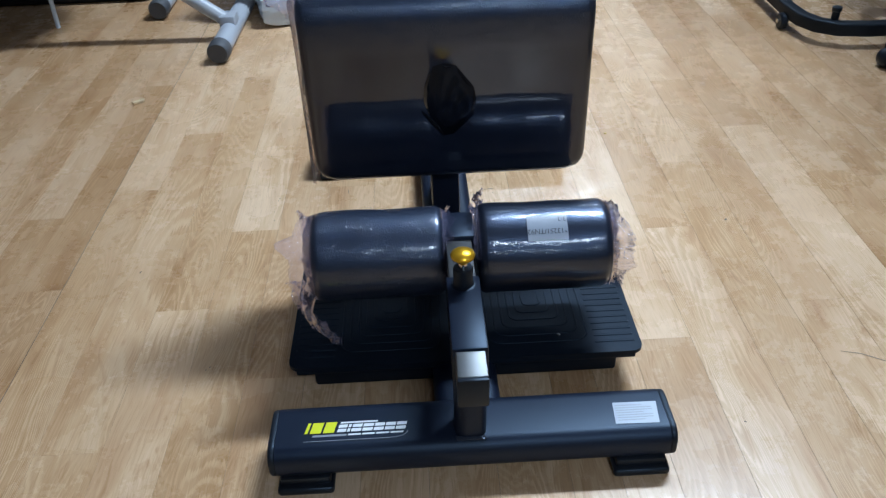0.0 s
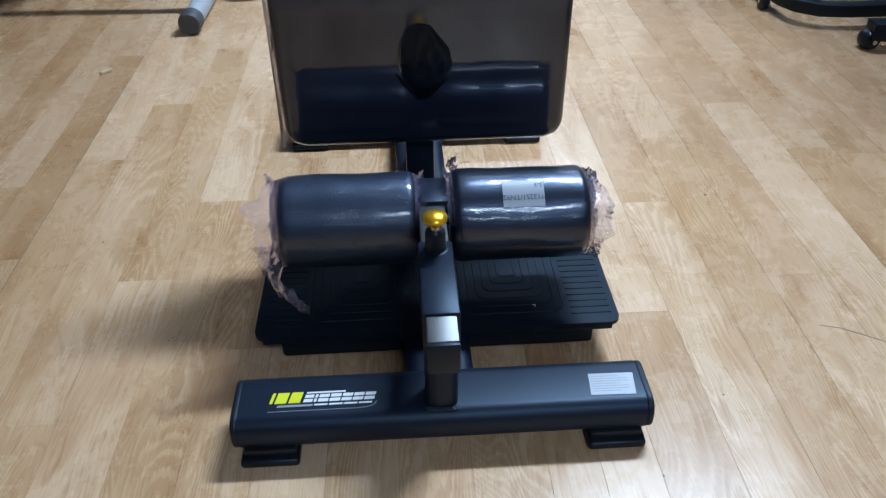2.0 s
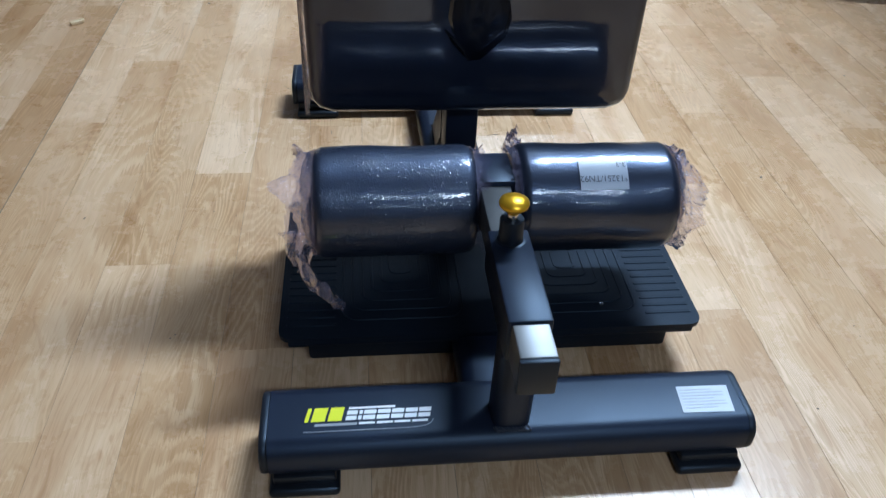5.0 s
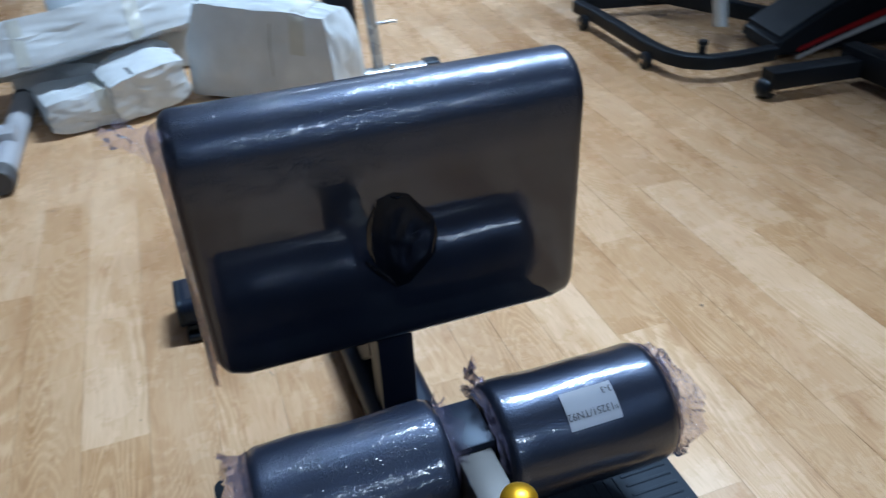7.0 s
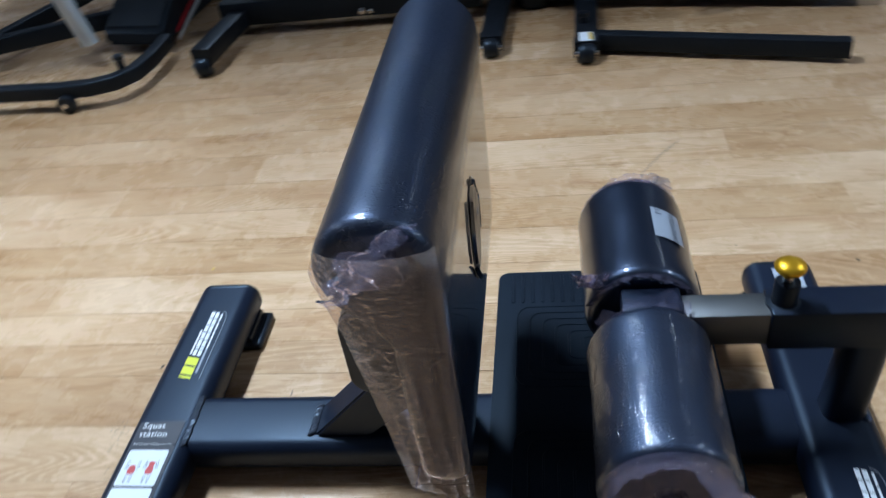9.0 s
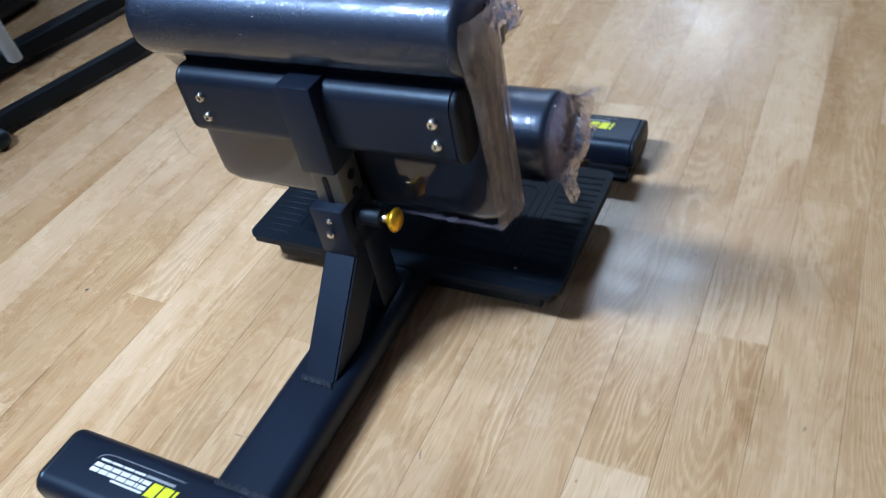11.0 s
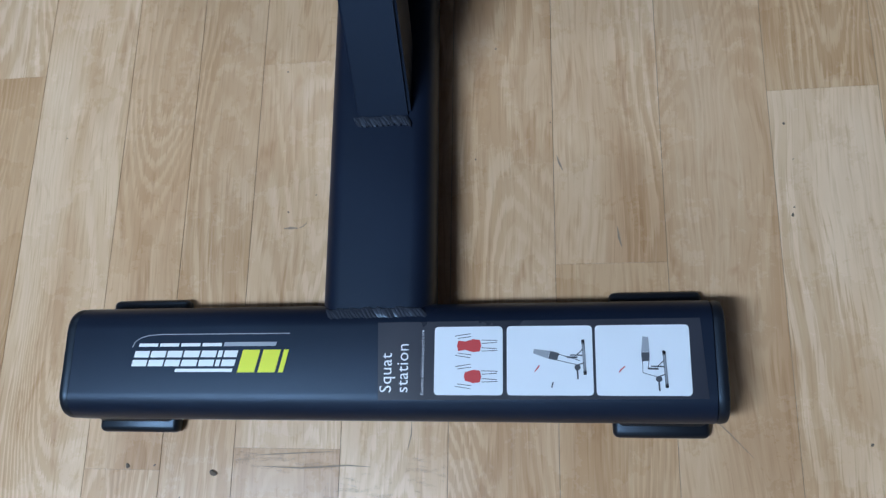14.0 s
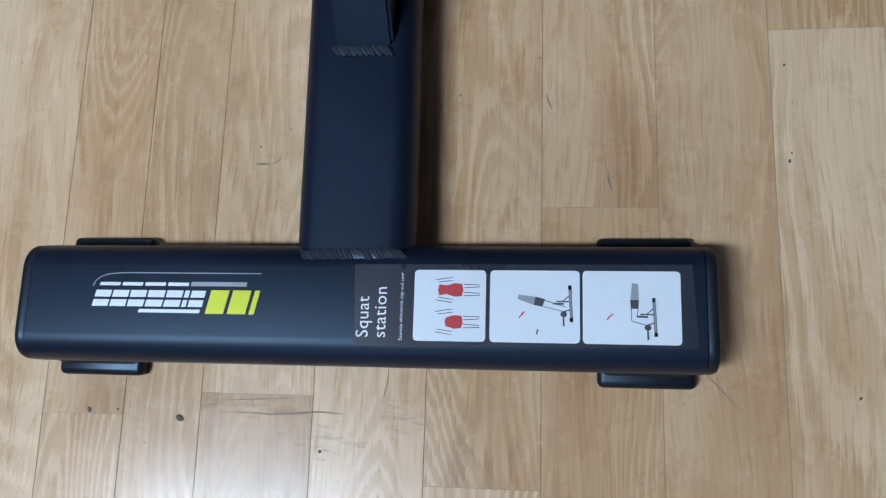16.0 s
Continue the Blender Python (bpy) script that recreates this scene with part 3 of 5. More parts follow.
def grid_patch(w, h, nx, ny):
    bm = bmesh.new()
    vs = [[bm.verts.new((w * i / nx, h * j / ny, 0)) for i in range(nx + 1)] for j in range(ny + 1)]
    for j in range(ny):
        for i in range(nx):
            bm.faces.new((vs[j][i], vs[j][i + 1], vs[j + 1][i + 1], vs[j + 1][i]))
    return bm


tag = S("paper_label", on_roller(grid_patch(0.0555, 0.0385, 4, 10), 0.1165, 49.0), PAPER_FILMED, "pale grey printed label", roll_r)
for words, size, y in (("*13251/TN92", 0.0103, 0.0165), ("3-3", 0.0096, 0.0340)):
    code = turned(lettering(words, size, 0.95), pose(0.0545, y, 0, 0, 0, 180))
    S("print", on_roller(code, 0.1165, 49.0, lift=0.0018), INK, "stamped characters", tag)


def between(table, x):
    """Straight-line reading of a table of (x, value) pairs."""
    for (xa, va), (xb, vb) in zip(table, table[1:]):
        if x <= xb:
            return va + (vb - va) * (x - xa) / (xb - xa)
    return table[-1][1]


def ruffle(cx, side, a0, a1, reach, flare, seed):
    """A loose, sharply crinkled frill of film round a roller's end, between two angles from the top towards the front;
    reach and flare say by angle how far it stands out along the roller and away from it."""
    bm = bmesh.new()
    rows = []
    n, m = 150, 12
    for i in range(n + 1):
        deg = a0 + (a1 - a0) * i / n
        a = radians(deg)
        out, wide = between(reach, deg), between(flare, deg)
        ragged = 0.82 + 0.34 * noise.noise(Vector((i * 0.12, 2.0, seed * 3.3))) + 0.14 * noise.noise(Vector((i * 0.5, 5.0, seed)))
        row = []
        for j in range(m + 1):
            k = j / m
            fold = noise.noise(Vector((i * 0.09, j * 0.16, seed * 4.1)))
            crisp = 1 - 2 * abs(noise.noise(Vector((i * 0.20 + j * 0.12, j * 0.38, seed * 9.7))))
            r = 0.0625 + wide * k * k + fold * 0.012 * k + crisp * 0.0022 * min(1, 2.5 * k) - 0.006 * math.sin(k * math.pi)
            x = cx + side * (out * ragged * k + fold * 0.006 * k) + side * crisp * 0.0014 * k
            row.append(bm.verts.new((x, 1.0255 - r * math.sin(a), 0.191 + r * math.cos(a))))
        rows.append(row)
    for r_a, r_b in zip(rows, rows[1:]):
        for j in range(m):
            bm.faces.new((r_a[j], r_a[j + 1], r_b[j + 1], r_b[j]))
    return bm


S("wrap_film", ruffle(-0.180, -1, -180, 185, [(-180, 0.030), (-130, 0.040), (-70, 0.036), (-30, 0.024), (5, 0.022), (30, 0.046), (45, 0.052), (62, 0.034), (90, 0.030), (120, 0.026), (150, 0.022), (185, 0.012)], [(-180, 0.016), (-140, 0.022), (-100, 0.008), (-40, -0.002), (20, 0.0), (45, 0.004), (80, 0.004), (120, 0.016), (150, 0.022), (185, 0.006)], 3), FILM, "crinkled lilac film frill", roll_l, 75)
S("wrap_film", ruffle(0.233, 1, -150, 175, [(-150, 0.010), (-20, 0.012), (20, 0.018), (55, 0.038), (85, 0.044), (110, 0.040), (130, 0.020), (175, 0.010)], [(-150, -0.008), (20, -0.004), (90, -0.004), (120, 0.002), (175, -0.006)], 5), FILM, "crinkled lilac film frill", roll_r, 75)
S("wrap_film", ruffle(0.000, 1, -60, 130, [(-60, 0.010), (40, 0.016), (130, 0.012)], [(-60, -0.002), (30, 0.002), (130, -0.002)], 7), FILM, "torn film at the inner end", roll_l, 75)
S("wrap_film", ruffle(0.052, -1, -70, 70, [(-70, 0.010), (-20, 0.014), (70, 0.008)], [(-70, 0.006), (-20, 0.003), (70, -0.004)], 8), FILM, "torn film at the inner end", roll_r, 75)


def end_film(cx, side, seed):
    """Film gathered in radial folds across a roller's end, loosely bulging and open at the axle."""
    bm = bmesh.new()
    rows = []
    n, m = 96, 8
    for i in range(n):
        a = 2 * math.pi * i / n
        row = []
        for j in range(m + 1):
            k = j / m
            r = 0.060 - 0.057 * k
            pleat = math.sin(i * 1.31 + 3.0 * noise.noise(Vector((math.cos(a) * 2, math.sin(a) * 2, seed))))
            bulge = 0.004 + 0.006 * k + 0.006 * math.sin(k * math.pi) + 0.0022 * pleat * (0.4 + 0.6 * k) + 0.005 * noise.noise(Vector((math.cos(a) * 3, math.sin(a) * 3 + k * 2, seed * 2.3)))
            row.append(bm.verts.new((cx + side * bulge, 1.0255 - r * math.sin(a), 0.191 + r * math.cos(a))))
        rows.append(row)
    for i in range(n):
        p, q = rows[i], rows[(i + 1) % n]
        for j in range(m):
            bm.faces.new((p[j], p[j + 1], q[j + 1], q[j]))
    return bm


S("wrap_film", end_film(-0.181, -1, 5), FILM, "lilac film gathered over the end", roll_l, 60)
S("wrap_film", end_film(0.234, 1, 8), FILM, "lilac film gathered over the end", roll_r, 60)


def streamer(points, width, seed):
    """A loose twisted strip of film through some points."""
    bm = bmesh.new()
    pts = [Vector(p) for p in points]
    rows = []
    n = 10
    for s in range(len(pts) - 1):
        for i in range(n):
            p = pts[s].lerp(pts[s + 1], i / n)
            u = (s + i / n) / (len(pts) - 1)
            d = (pts[s + 1] - pts[s]).normalized()
            side = d.cross(Vector((0.3, 1, 0.2))).normalized()
            row = []
            for j in range(6):
                k = j / 5 - 0.5
                w = width * (1 - 0.6 * u)
                jog = noise.noise_vector(Vector((u * 9, j * 0.9, seed))) * 0.007
                row.append(bm.verts.new(p + side * k * w + Vector((0, 0.006 * math.sin(u * 20 + j * 2), 0)) + jog))
            rows.append(row)
    for a, b in zip(rows, rows[1:]):
        for j in range(5):
            bm.faces.new((a[j], a[j + 1], b[j + 1], b[j]))
    return bm


S("wrap_film", streamer([(-0.205, 0.972, 0.190), (-0.200, 0.960, 0.160), (-0.186, 0.952, 0.134), (-0.166, 0.946, 0.112), (-0.150, 0.940, 0.098)], 0.030, 11), FILM, "loose hanging tail of film", roll_l, 70)
S("wrap_film", streamer([(0.060, 1.06, 0.235), (0.052, 1.085, 0.243), (0.064, 1.098, 0.240)], 0.022, 12), FILM, "loose wisp of film", roll_r, 70)

# foot plate with moulded ribs
PX, PZ = 0.0265, 0.067
plate = S("foot_plate", turned(slab(rounded(0.512, 0.278, 0.016, 5), 0, 0.006), Matrix.Translation((PX, 1.066, PZ - 0.006))), PLATE, "black moulded plastic foot plate")
S("underside_box", box(PX - 0.224, PX + 0.224, 0.946, 1.184, 0.012, PZ - 0.0055, 0.005), PLATE, "", plate)
for b_ in ((PX - 0.2555, PX - 0.2490, 0.944, 1.188, PZ - 0.017), (PX + 0.2490, PX + 0.2555, 0.944, 1.188, PZ - 0.017), (PX - 0.245, PX + 0.245, 0.9275, 0.9335, PZ - 0.014), (PX - 0.245, PX + 0.245, 1.1985, 1.2045, PZ - 0.014)):
    S("rim", box(*b_, PZ - 0.0055, 0.002), PLATE, "", plate)
for s in (-1, 1):
    for i in range(18):
        y = 0.950 + i * 0.0137
        S("rib", box(PX + s * 0.2185 - 0.029, PX + s * 0.2185 + 0.029, y - 0.0026, y + 0.0026, PZ - 0.001, PZ + 0.0009, 0.0011, 1), PLATE, "", plate)
    for k in range(6):
        w, d = 0.150 - k * 0.024, 0.224 - k * 0.034
        out_, in_ = rounded(w, d, 0.020 - k * 0.002, 5), rounded(w - 0.008, d - 0.008, 0.016 - k * 0.002, 5)
        ring = bmesh.new()
        cx, cy = PX + s * 0.108, 1.066
        vo = [ring.verts.new((cx + x, cy + y, PZ - 0.001)) for x, y in out_]
        vt = [ring.verts.new((cx + x * 0.985, cy + y * 0.985, PZ + 0.0009)) for x, y in out_]
        wt = [ring.verts.new((cx + x * 1.015, cy + y * 1.015, PZ + 0.0009)) for x, y in in_]
        wo = [ring.verts.new((cx + x, cy + y, PZ - 0.001)) for x, y in in_]
        n = len(vo)
        for i in range(n):
            j = (i + 1) % n
            for A, B in ((vo, vt), (vt, wt), (wt, wo)):
                ring.faces.new((A[i], A[j], B[j], B[i]))
        S("rib", ring, PLATE, "", plate)
for x, y in ((0.165, 0.968), (-0.158, 1.168)):
    S("screw", lathe([(0, 0), (0, 0.003), (0.0012, 0.0028), (0.0018, 0)], (x, y, PZ), (0, 0, 1), 12), BOLT, "small steel screw", plate)


# shin pad: a roll along the top, a flat face below it
def shin_pad():
    cx, half = 0.0225, 0.2145
    rc, R = Vector((1.243, 0.4640)), 0.0478
    yb_front, yb_back, zb, rb = 1.199, 1.242, 0.206, 0.018
    prof = []
    for i in range(19):                         # over the roll, from its rear underside to the front
        a = radians(-62 + (180 + 62) * i / 18)
        prof.append((rc.x + R * math.cos(a), rc.y + R * math.sin(a)))
    for i in range(1, 13):                      # down the face
        k = i / 13
        prof.append((rc.x - R + (yb_front - (rc.x - R)) * k, rc.y + (zb + rb - rc.y) * k))
    for i in range(9):                          # round the lower edge
        a = radians(180 + 180 * i / 8)
        m = (yb_front + yb_back) / 2
        prof.append((m + (yb_back - yb_front) / 2 * math.cos(a), zb + rb + rb * math.sin(a)))
    for i in range(1, 9):                       # up the back
        k = i / 9
        prof.append((yb_back + 0.004 * k, zb + rb + (0.413 - zb - rb) * k))
    mid = [((rc.x if z > rc.y - 0.02 else 1.222), min(z, rc.y) if z > rc.y - 0.02 else z) for y, z in prof]
    xs = []
    r = 0.014
    for i in range(7):
        xs.append((-half + r - r * math.cos(radians(15 * i)), r - r * math.sin(radians(15 * i))))
    for i in range(1, 24):
        xs.append((-half + r + (2 * half - 2 * r) * i / 24, 0.0))
    xs += [(-x, e) for x, e in reversed(xs[:7])]
    bm = bmesh.new()
    rings = []
    rcorn = 0.034
    for x, e in xs:
        dx = max(0.0, abs(x) - (half - rcorn))
        lift = rcorn - math.sqrt(max(0.0, rcorn * rcorn - dx * dx))
        ring = []
        for (y, z), (my, mz) in zip(prof, mid):
            v = Vector((y - my, z - mz))
            l = v.length or 1
            k = max(0.15, 1 - e / l)
            yy, zz = my + v.x * k, mz + v.y * k
            if zz < zb + rcorn * 2:
                f = 1 - (zz - zb) / (rcorn * 2)
                zz += lift * max(0.0, min(1.0, f))
            ring.append(bm.verts.new((cx + x, yy, zz)))
        rings.append(ring)
    n = len(prof)
    for r0, r1 in zip(rings, rings[1:]):
        for i in range(n):
            j = (i + 1) % n
            bm.faces.new((r0[i], r0[j], r1[j], r1[i]))
    bm.faces.new(rings[0])
    bm.faces.new(list(reversed(rings[-1])))
    return bm


pad = S("shin_pad", shin_pad(), PAD, "black vinyl shin pad wrapped in glossy film", sharp=60)

# film-covered hole in the pad's face, its shade put into a dark patch
def on_face(x, z, out=0.0):
    return (x, 1.1948 + (0.464 - z) * 0.0160 - out, z)


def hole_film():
    """Film folded over the hole: a dented, creased patch, flush at its rim, dark to stand for the hole's shade."""
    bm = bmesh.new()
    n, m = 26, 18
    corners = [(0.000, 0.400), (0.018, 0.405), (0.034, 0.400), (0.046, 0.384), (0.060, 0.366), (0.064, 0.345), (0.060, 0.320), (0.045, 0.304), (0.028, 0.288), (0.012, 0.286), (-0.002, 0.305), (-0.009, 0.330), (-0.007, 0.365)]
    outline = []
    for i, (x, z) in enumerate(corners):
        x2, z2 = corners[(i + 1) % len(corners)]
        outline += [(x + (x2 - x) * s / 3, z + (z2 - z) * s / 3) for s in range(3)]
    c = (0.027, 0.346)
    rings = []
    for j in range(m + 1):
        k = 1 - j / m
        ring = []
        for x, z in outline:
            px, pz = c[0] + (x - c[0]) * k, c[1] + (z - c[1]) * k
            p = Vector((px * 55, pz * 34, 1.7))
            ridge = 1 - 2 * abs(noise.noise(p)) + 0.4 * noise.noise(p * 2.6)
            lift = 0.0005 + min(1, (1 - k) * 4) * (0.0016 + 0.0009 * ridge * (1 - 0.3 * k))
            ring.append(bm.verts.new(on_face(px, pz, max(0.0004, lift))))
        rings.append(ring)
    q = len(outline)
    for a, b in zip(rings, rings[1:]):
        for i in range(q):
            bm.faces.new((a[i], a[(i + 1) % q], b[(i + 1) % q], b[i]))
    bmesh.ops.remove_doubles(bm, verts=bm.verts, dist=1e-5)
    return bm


hole_ob = S("hole_shade_patch", hole_film(), HOLE_SHADE, "creased film patch, the hole's shade in its dark colour", pad, 25)


def crease(points, width, out=0.0028):
    """A narrow raised fold of film through (x, z) points of the pad's face."""
    bm = bmesh.new()
    rows = []
    for i, (x, z) in enumerate(points):
        x2, z2 = points[min(i + 1, len(points) - 1)]
        x1, z1 = points[max(i - 1, 0)]
        d = Vector((x2 - x1, z2 - z1)).normalized()
        s = Vector((-d.y, d.x)) * width * (0.5 if 0 < i < len(points) - 1 else 0.15)
        rows.append([bm.verts.new(on_face(x - s.x, z - s.y, 0.0012)), bm.verts.new(on_face(x + s.x * 0.2, z + s.y * 0.2, out)), bm.verts.new(on_face(x + s.x, z + s.y, 0.0014))])
    for a, b in zip(rows, rows[1:]):
        for j in range(2):
            bm.faces.new((a[j], a[j + 1], b[j + 1], b[j]))
    S("film_crease", bm, CREASE, "glossy crease of film", pad, 30)


crease([(-0.003, 0.394), (-0.010, 0.370), (-0.012, 0.345), (-0.008, 0.324)], 0.007, 0.0040)
crease([(-0.019, 0.329), (-0.008, 0.315), (0.004, 0.301), (0.013, 0.288)], 0.007, 0.0045)
crease([(0.014, 0.402), (0.020, 0.398), (0.027, 0.400)], 0.004)
crease([(0.036, 0.394), (0.045, 0.378), (0.057, 0.364)], 0.003)
crease([(0.036, 0.352), (0.046, 0.357), (0.056, 0.362)], 0.003)
crease([(0.061, 0.360), (0.060, 0.340), (0.055, 0.322)], 0.003)


def side_film(seed):
    """Film that hangs down the side of the pad in upright folds, with a straight lower edge."""
    bm = bmesh.new()
    rows = []
    for i in range(31):
        u = i / 30
        z = 0.490 - u * (0.490 - 0.211)
        rear = between([(0.0, 1.282), (0.08, 1.291), (0.3, 1.277), (0.7, 1.262), (1.0, 1.253)], u)
        row = []
        for j in range(17):
            k = j / 16
            fold = 0.0030 * math.sin(j * 2.1 + seed + 0.6 * u) + 0.0045 * noise.noise(Vector((j * 0.8, u * 1.6, seed)))
            x = -0.1915 - 0.003 * math.sin(k * math.pi) - 0.003 * u + 0.008 * k * k * u - 0.010 * (1 - u) ** 1.5 * math.sin(k * math.pi) ** 0.5
            hem = 0.003 * noise.noise(Vector((j * 0.7, 3, seed))) * u
            row.append(bm.verts.new((x + fold * (0.2 + 0.5 * u), 1.196 + k * (rear - 1.196), z + hem)))
        rows.append(row)
    for a, b in zip(rows, rows[1:]):
        for j in range(16):
            bm.faces.new((a[j], a[j + 1], b[j + 1], b[j]))
    return bm


def film_hem(x0, x1, y, z0, z1, seed):
    """A narrow loose hem of film along the foot of the pad's back."""
    bm = bmesh.new()
    rows = []
    for i in range(41):
        u = i / 40
        x = x0 + (x1 - x0) * u
        drop = (z1 - z0) * (1 - 0.5 * u)
        row = []
        for j in range(5):
            k = j / 4
            row.append(bm.verts.new((x, y + 0.0025 * noise.noise(Vector((u * 16, j * 0.8, seed))) + 0.002 * k, z1 - drop * k + 0.001 * noise.noise(Vector((u * 11, 4, seed))))))
        rows.append(row)
    for a, b in zip(rows, rows[1:]):
        for j in range(4):
            bm.faces.new((a[j], a[j + 1], b[j + 1], b[j]))
    return bm


S("wrap_film", side_film(2), FILM_DARK, "smoky film hanging over the pad's side", pad, 50)
S("wrap_film", film_hem(-0.192, 0.004, 1.248, 0.212, 0.217, 4), FILM, "loose film hem at the foot of the pad", pad, 50)
S("wrap_film", streamer([(-0.186, 1.215, 0.480), (-0.204, 1.236, 0.486), (-0.222, 1.250, 0.490), (-0.246, 1.262, 0.492)], 0.052, 21), FILM, "torn corner of film", pad, 40)

# printed marks on the bars
DECAL_Z = 0.0683


def mark(points, mat, label, parent, z=DECAL_Z, name="print"):
    return S(name, slab(points, z, z + 0.0003), mat, label, parent)


def slanted(x0, x1, y0, y1, lean=0.22):
    s = (y1 - y0) * lean
    return [(x0, y0), (x1, y0), (x1 + s, y1), (x0 + s, y1)]


def emblem(x, y, bar, z, lean=0.22):
    """A maker's mark drawn as plain slanted shapes: three yellow, seven white, with fine rules and small bars of print."""
    def at(u0, u1, v0, v1):
        s0, s1 = v0 * lean, v1 * lean
        return [(x + (u0 + s0), y + v0), (x + (u1 + s0), y + v0), (x + (u1 + s1), y + v1), (x + (u0 + s1), y + v1)]

    for u0, u1 in ((0.0, 0.0040), (0.0068, 0.0212), (0.0240, 0.0384)):
        mark(at(u0, u1, 0, 0.0180), YELLOW_INK, "yellow slanted shape", bar, z)
    u = 0.0425
    for k in (0.0112, 0.0036, 0.0128, 0.0134, 0.0128, 0.0128, 0.0128):
        for v0, v1 in ((0.0005, 0.0058), (0.0078, 0.0130)):
            mark(at(u, u + k, v0, v1), WHITE_INK, "white slanted bar", bar, z)
        u += k + 0.0016
    mark(at(0.0430, 0.0920, 0.0150, 0.0176), WHITE_INK, "thin white rule", bar, z)
    mark(at(0.0120, 0.0560, -0.0062, -0.0030), INK_GREY, "pale grey rule", bar, z)
    for i in range(4):
        mark(at(0.0580 + i * 0.0185, 0.0745 + i * 0.0185, -0.0056, -0.0030), WHITE_INK, "small bar of print", bar, z)
    arc = [(0.0, -0.0130), (0.110, -0.0130), (0.121, -0.0122), (0.128, -0.0104), (0.133, -0.0070), (0.135, -0.0025)]
    for (ua, va), (ub, vb) in zip(arc, arc[1:]):
        d = Vector((ub - ua, vb - va))
        nrm = Vector((-d.y, d.x)).normalized() * 0.00035
        mark([(x + (ua + nrm.x), y + (va + nrm.y)), (x + (ub + nrm.x), y + (vb + nrm.y)), (x + (ub - nrm.x), y + (vb - nrm.y)), (x + (ua - nrm.x), y + (va - nrm.y))], INK_GREY, "fine grey rule", bar, z)


emblem(-0.194, 0.8035, front_bar, DECAL_Z)
emblem(0.0835, 1.6172, rear_bar, DECAL_Z - 0.003)

lab = mark([(0.211, 0.7915), (0.268, 0.790), (0.272, 0.827), (0.214, 0.828)], PAPER_GREY, "white printed paper sticker", front_bar, name="sticker")
for i in range(7):
    y = 0.7965 + i * 0.0042
    S("print", slab([(0.2155, y), (0.2155 + (0.048 if i % 3 else 0.036), y), (0.2155 + (0.048 if i % 3 else 0.036), y + 0.0012), (0.2155, y + 0.0012)], DECAL_Z + 0.0004, DECAL_Z + 0.0006), INK_GREY, "grey line of small print", lab)

DECAL_Z -= 0.003
strip = mark([(0.0115, 1.5965), (-0.232, 1.5955), (-0.235, 1.6545), (0.0095, 1.6565)], DECAL_DARK, "charcoal instruction decal", rear_bar, DECAL_Z, name="decal")


def on_strip(name, bm, mat, label):
    return S(name, bm, mat, label, strip)


def card(x0, x1, y0, y1, z, r=0.003):
    return turned(slab(rounded(abs(x1 - x0), abs(y1 - y0), r, 4), z, z + 0.0003), Matrix.Translation(((x0 + x1) / 2, (y0 + y1) / 2, 0)))


for x0, x1 in ((-0.034, -0.0865), (-0.0895, -0.1535), (-0.1555, -0.2235)):
    on_strip("white_panel", card(x0, x1, 1.6005, 1.6525, DECAL_Z + 0.0005), PAPER, "white picture panel")
for txt, size, x, y in (("Squat", 0.0132, -0.0005, 1.6510), ("station", 0.0132, -0.0135, 1.6510), ("Exercise abdominals legs and core", 0.0034, -0.0258, 1.6525)):
    on_strip("print", turned(lettering(txt, size, 1.05), Matrix.Translation((x, y, DECAL_Z + 0.0006)) @ pose(0, 0, 0, 0, 0, -90)), WHITE_INK, "white lettering")
ZP = DECAL_Z + 0.0010


def blob(cx, cy, w, h, mat, turn=0.0, label="printed shape"):
    bm = slab([(w / 2 * math.cos(a), h / 2 * math.sin(a)) for a in [2 * math.pi * i / 18 for i in range(18)]], ZP, ZP + 0.0002)
    on_strip("print", turned(bm, Matrix.Translation((cx, cy, 0)) @ pose(0, 0, 0, 0, 0, turn)), mat, label)


def dash(x0, y0, x1, y1, w, mat, label="printed line"):
    d = Vector((x1 - x0, y1 - y0))
    nrm = Vector((-d.y, d.x)).normalized() * w / 2
    on_strip("print", slab([(x0 + nrm.x, y0 + nrm.y), (x1 + nrm.x, y1 + nrm.y), (x1 - nrm.x, y1 - nrm.y), (x0 - nrm.x, y0 - nrm.y)], ZP, ZP + 0.0002), mat, label)


def plotted(x0):
    """Turns millimetres from a panel's corner into the place on the bar."""
    return lambda u, v: (x0 - u / 1000, 1.6005 + v / 1000)


def stroke(at, u0, v0, u1, v1, w, mat=INK, label="printed line"):
    dash(*at(u0, v0), *at(u1, v1), w / 1000, mat, label)


# first panel: two red patches between thin dark lines
at = plotted(-0.0340)
for v, top in ((14.7, 17.5), (38.0, 23.0)):
    on_strip("print", slab([at(u, v + w) for u, w in ((top + 1, -4.0), (24.0, -3.2), (30.0, -5.0), (35.0, -4.4), (36.2, 0.0), (35.0, 4.4), (30.0, 5.0), (24.0, 3.2), (top + 1, 4.0), (top, 0.0))], ZP, ZP + 0.0002), INK_RED, "red printed shape")
    for side in (-1, 1):
        stroke(at, 36.5, v + 1.6 * side, 48.0, v + 2.4 * side, 0.5)
        stroke(at, 36.5, v + 4.2 * side, 48.5, v + 3.8 * side, 0.5)
        stroke(at, 16.0, v + 7.4 * side, 28.0, v + 9.2 * side, 0.5)
        stroke(at, 18.0, v + 5.6 * side, 28.5, v + 7.0 * side, 0.5)

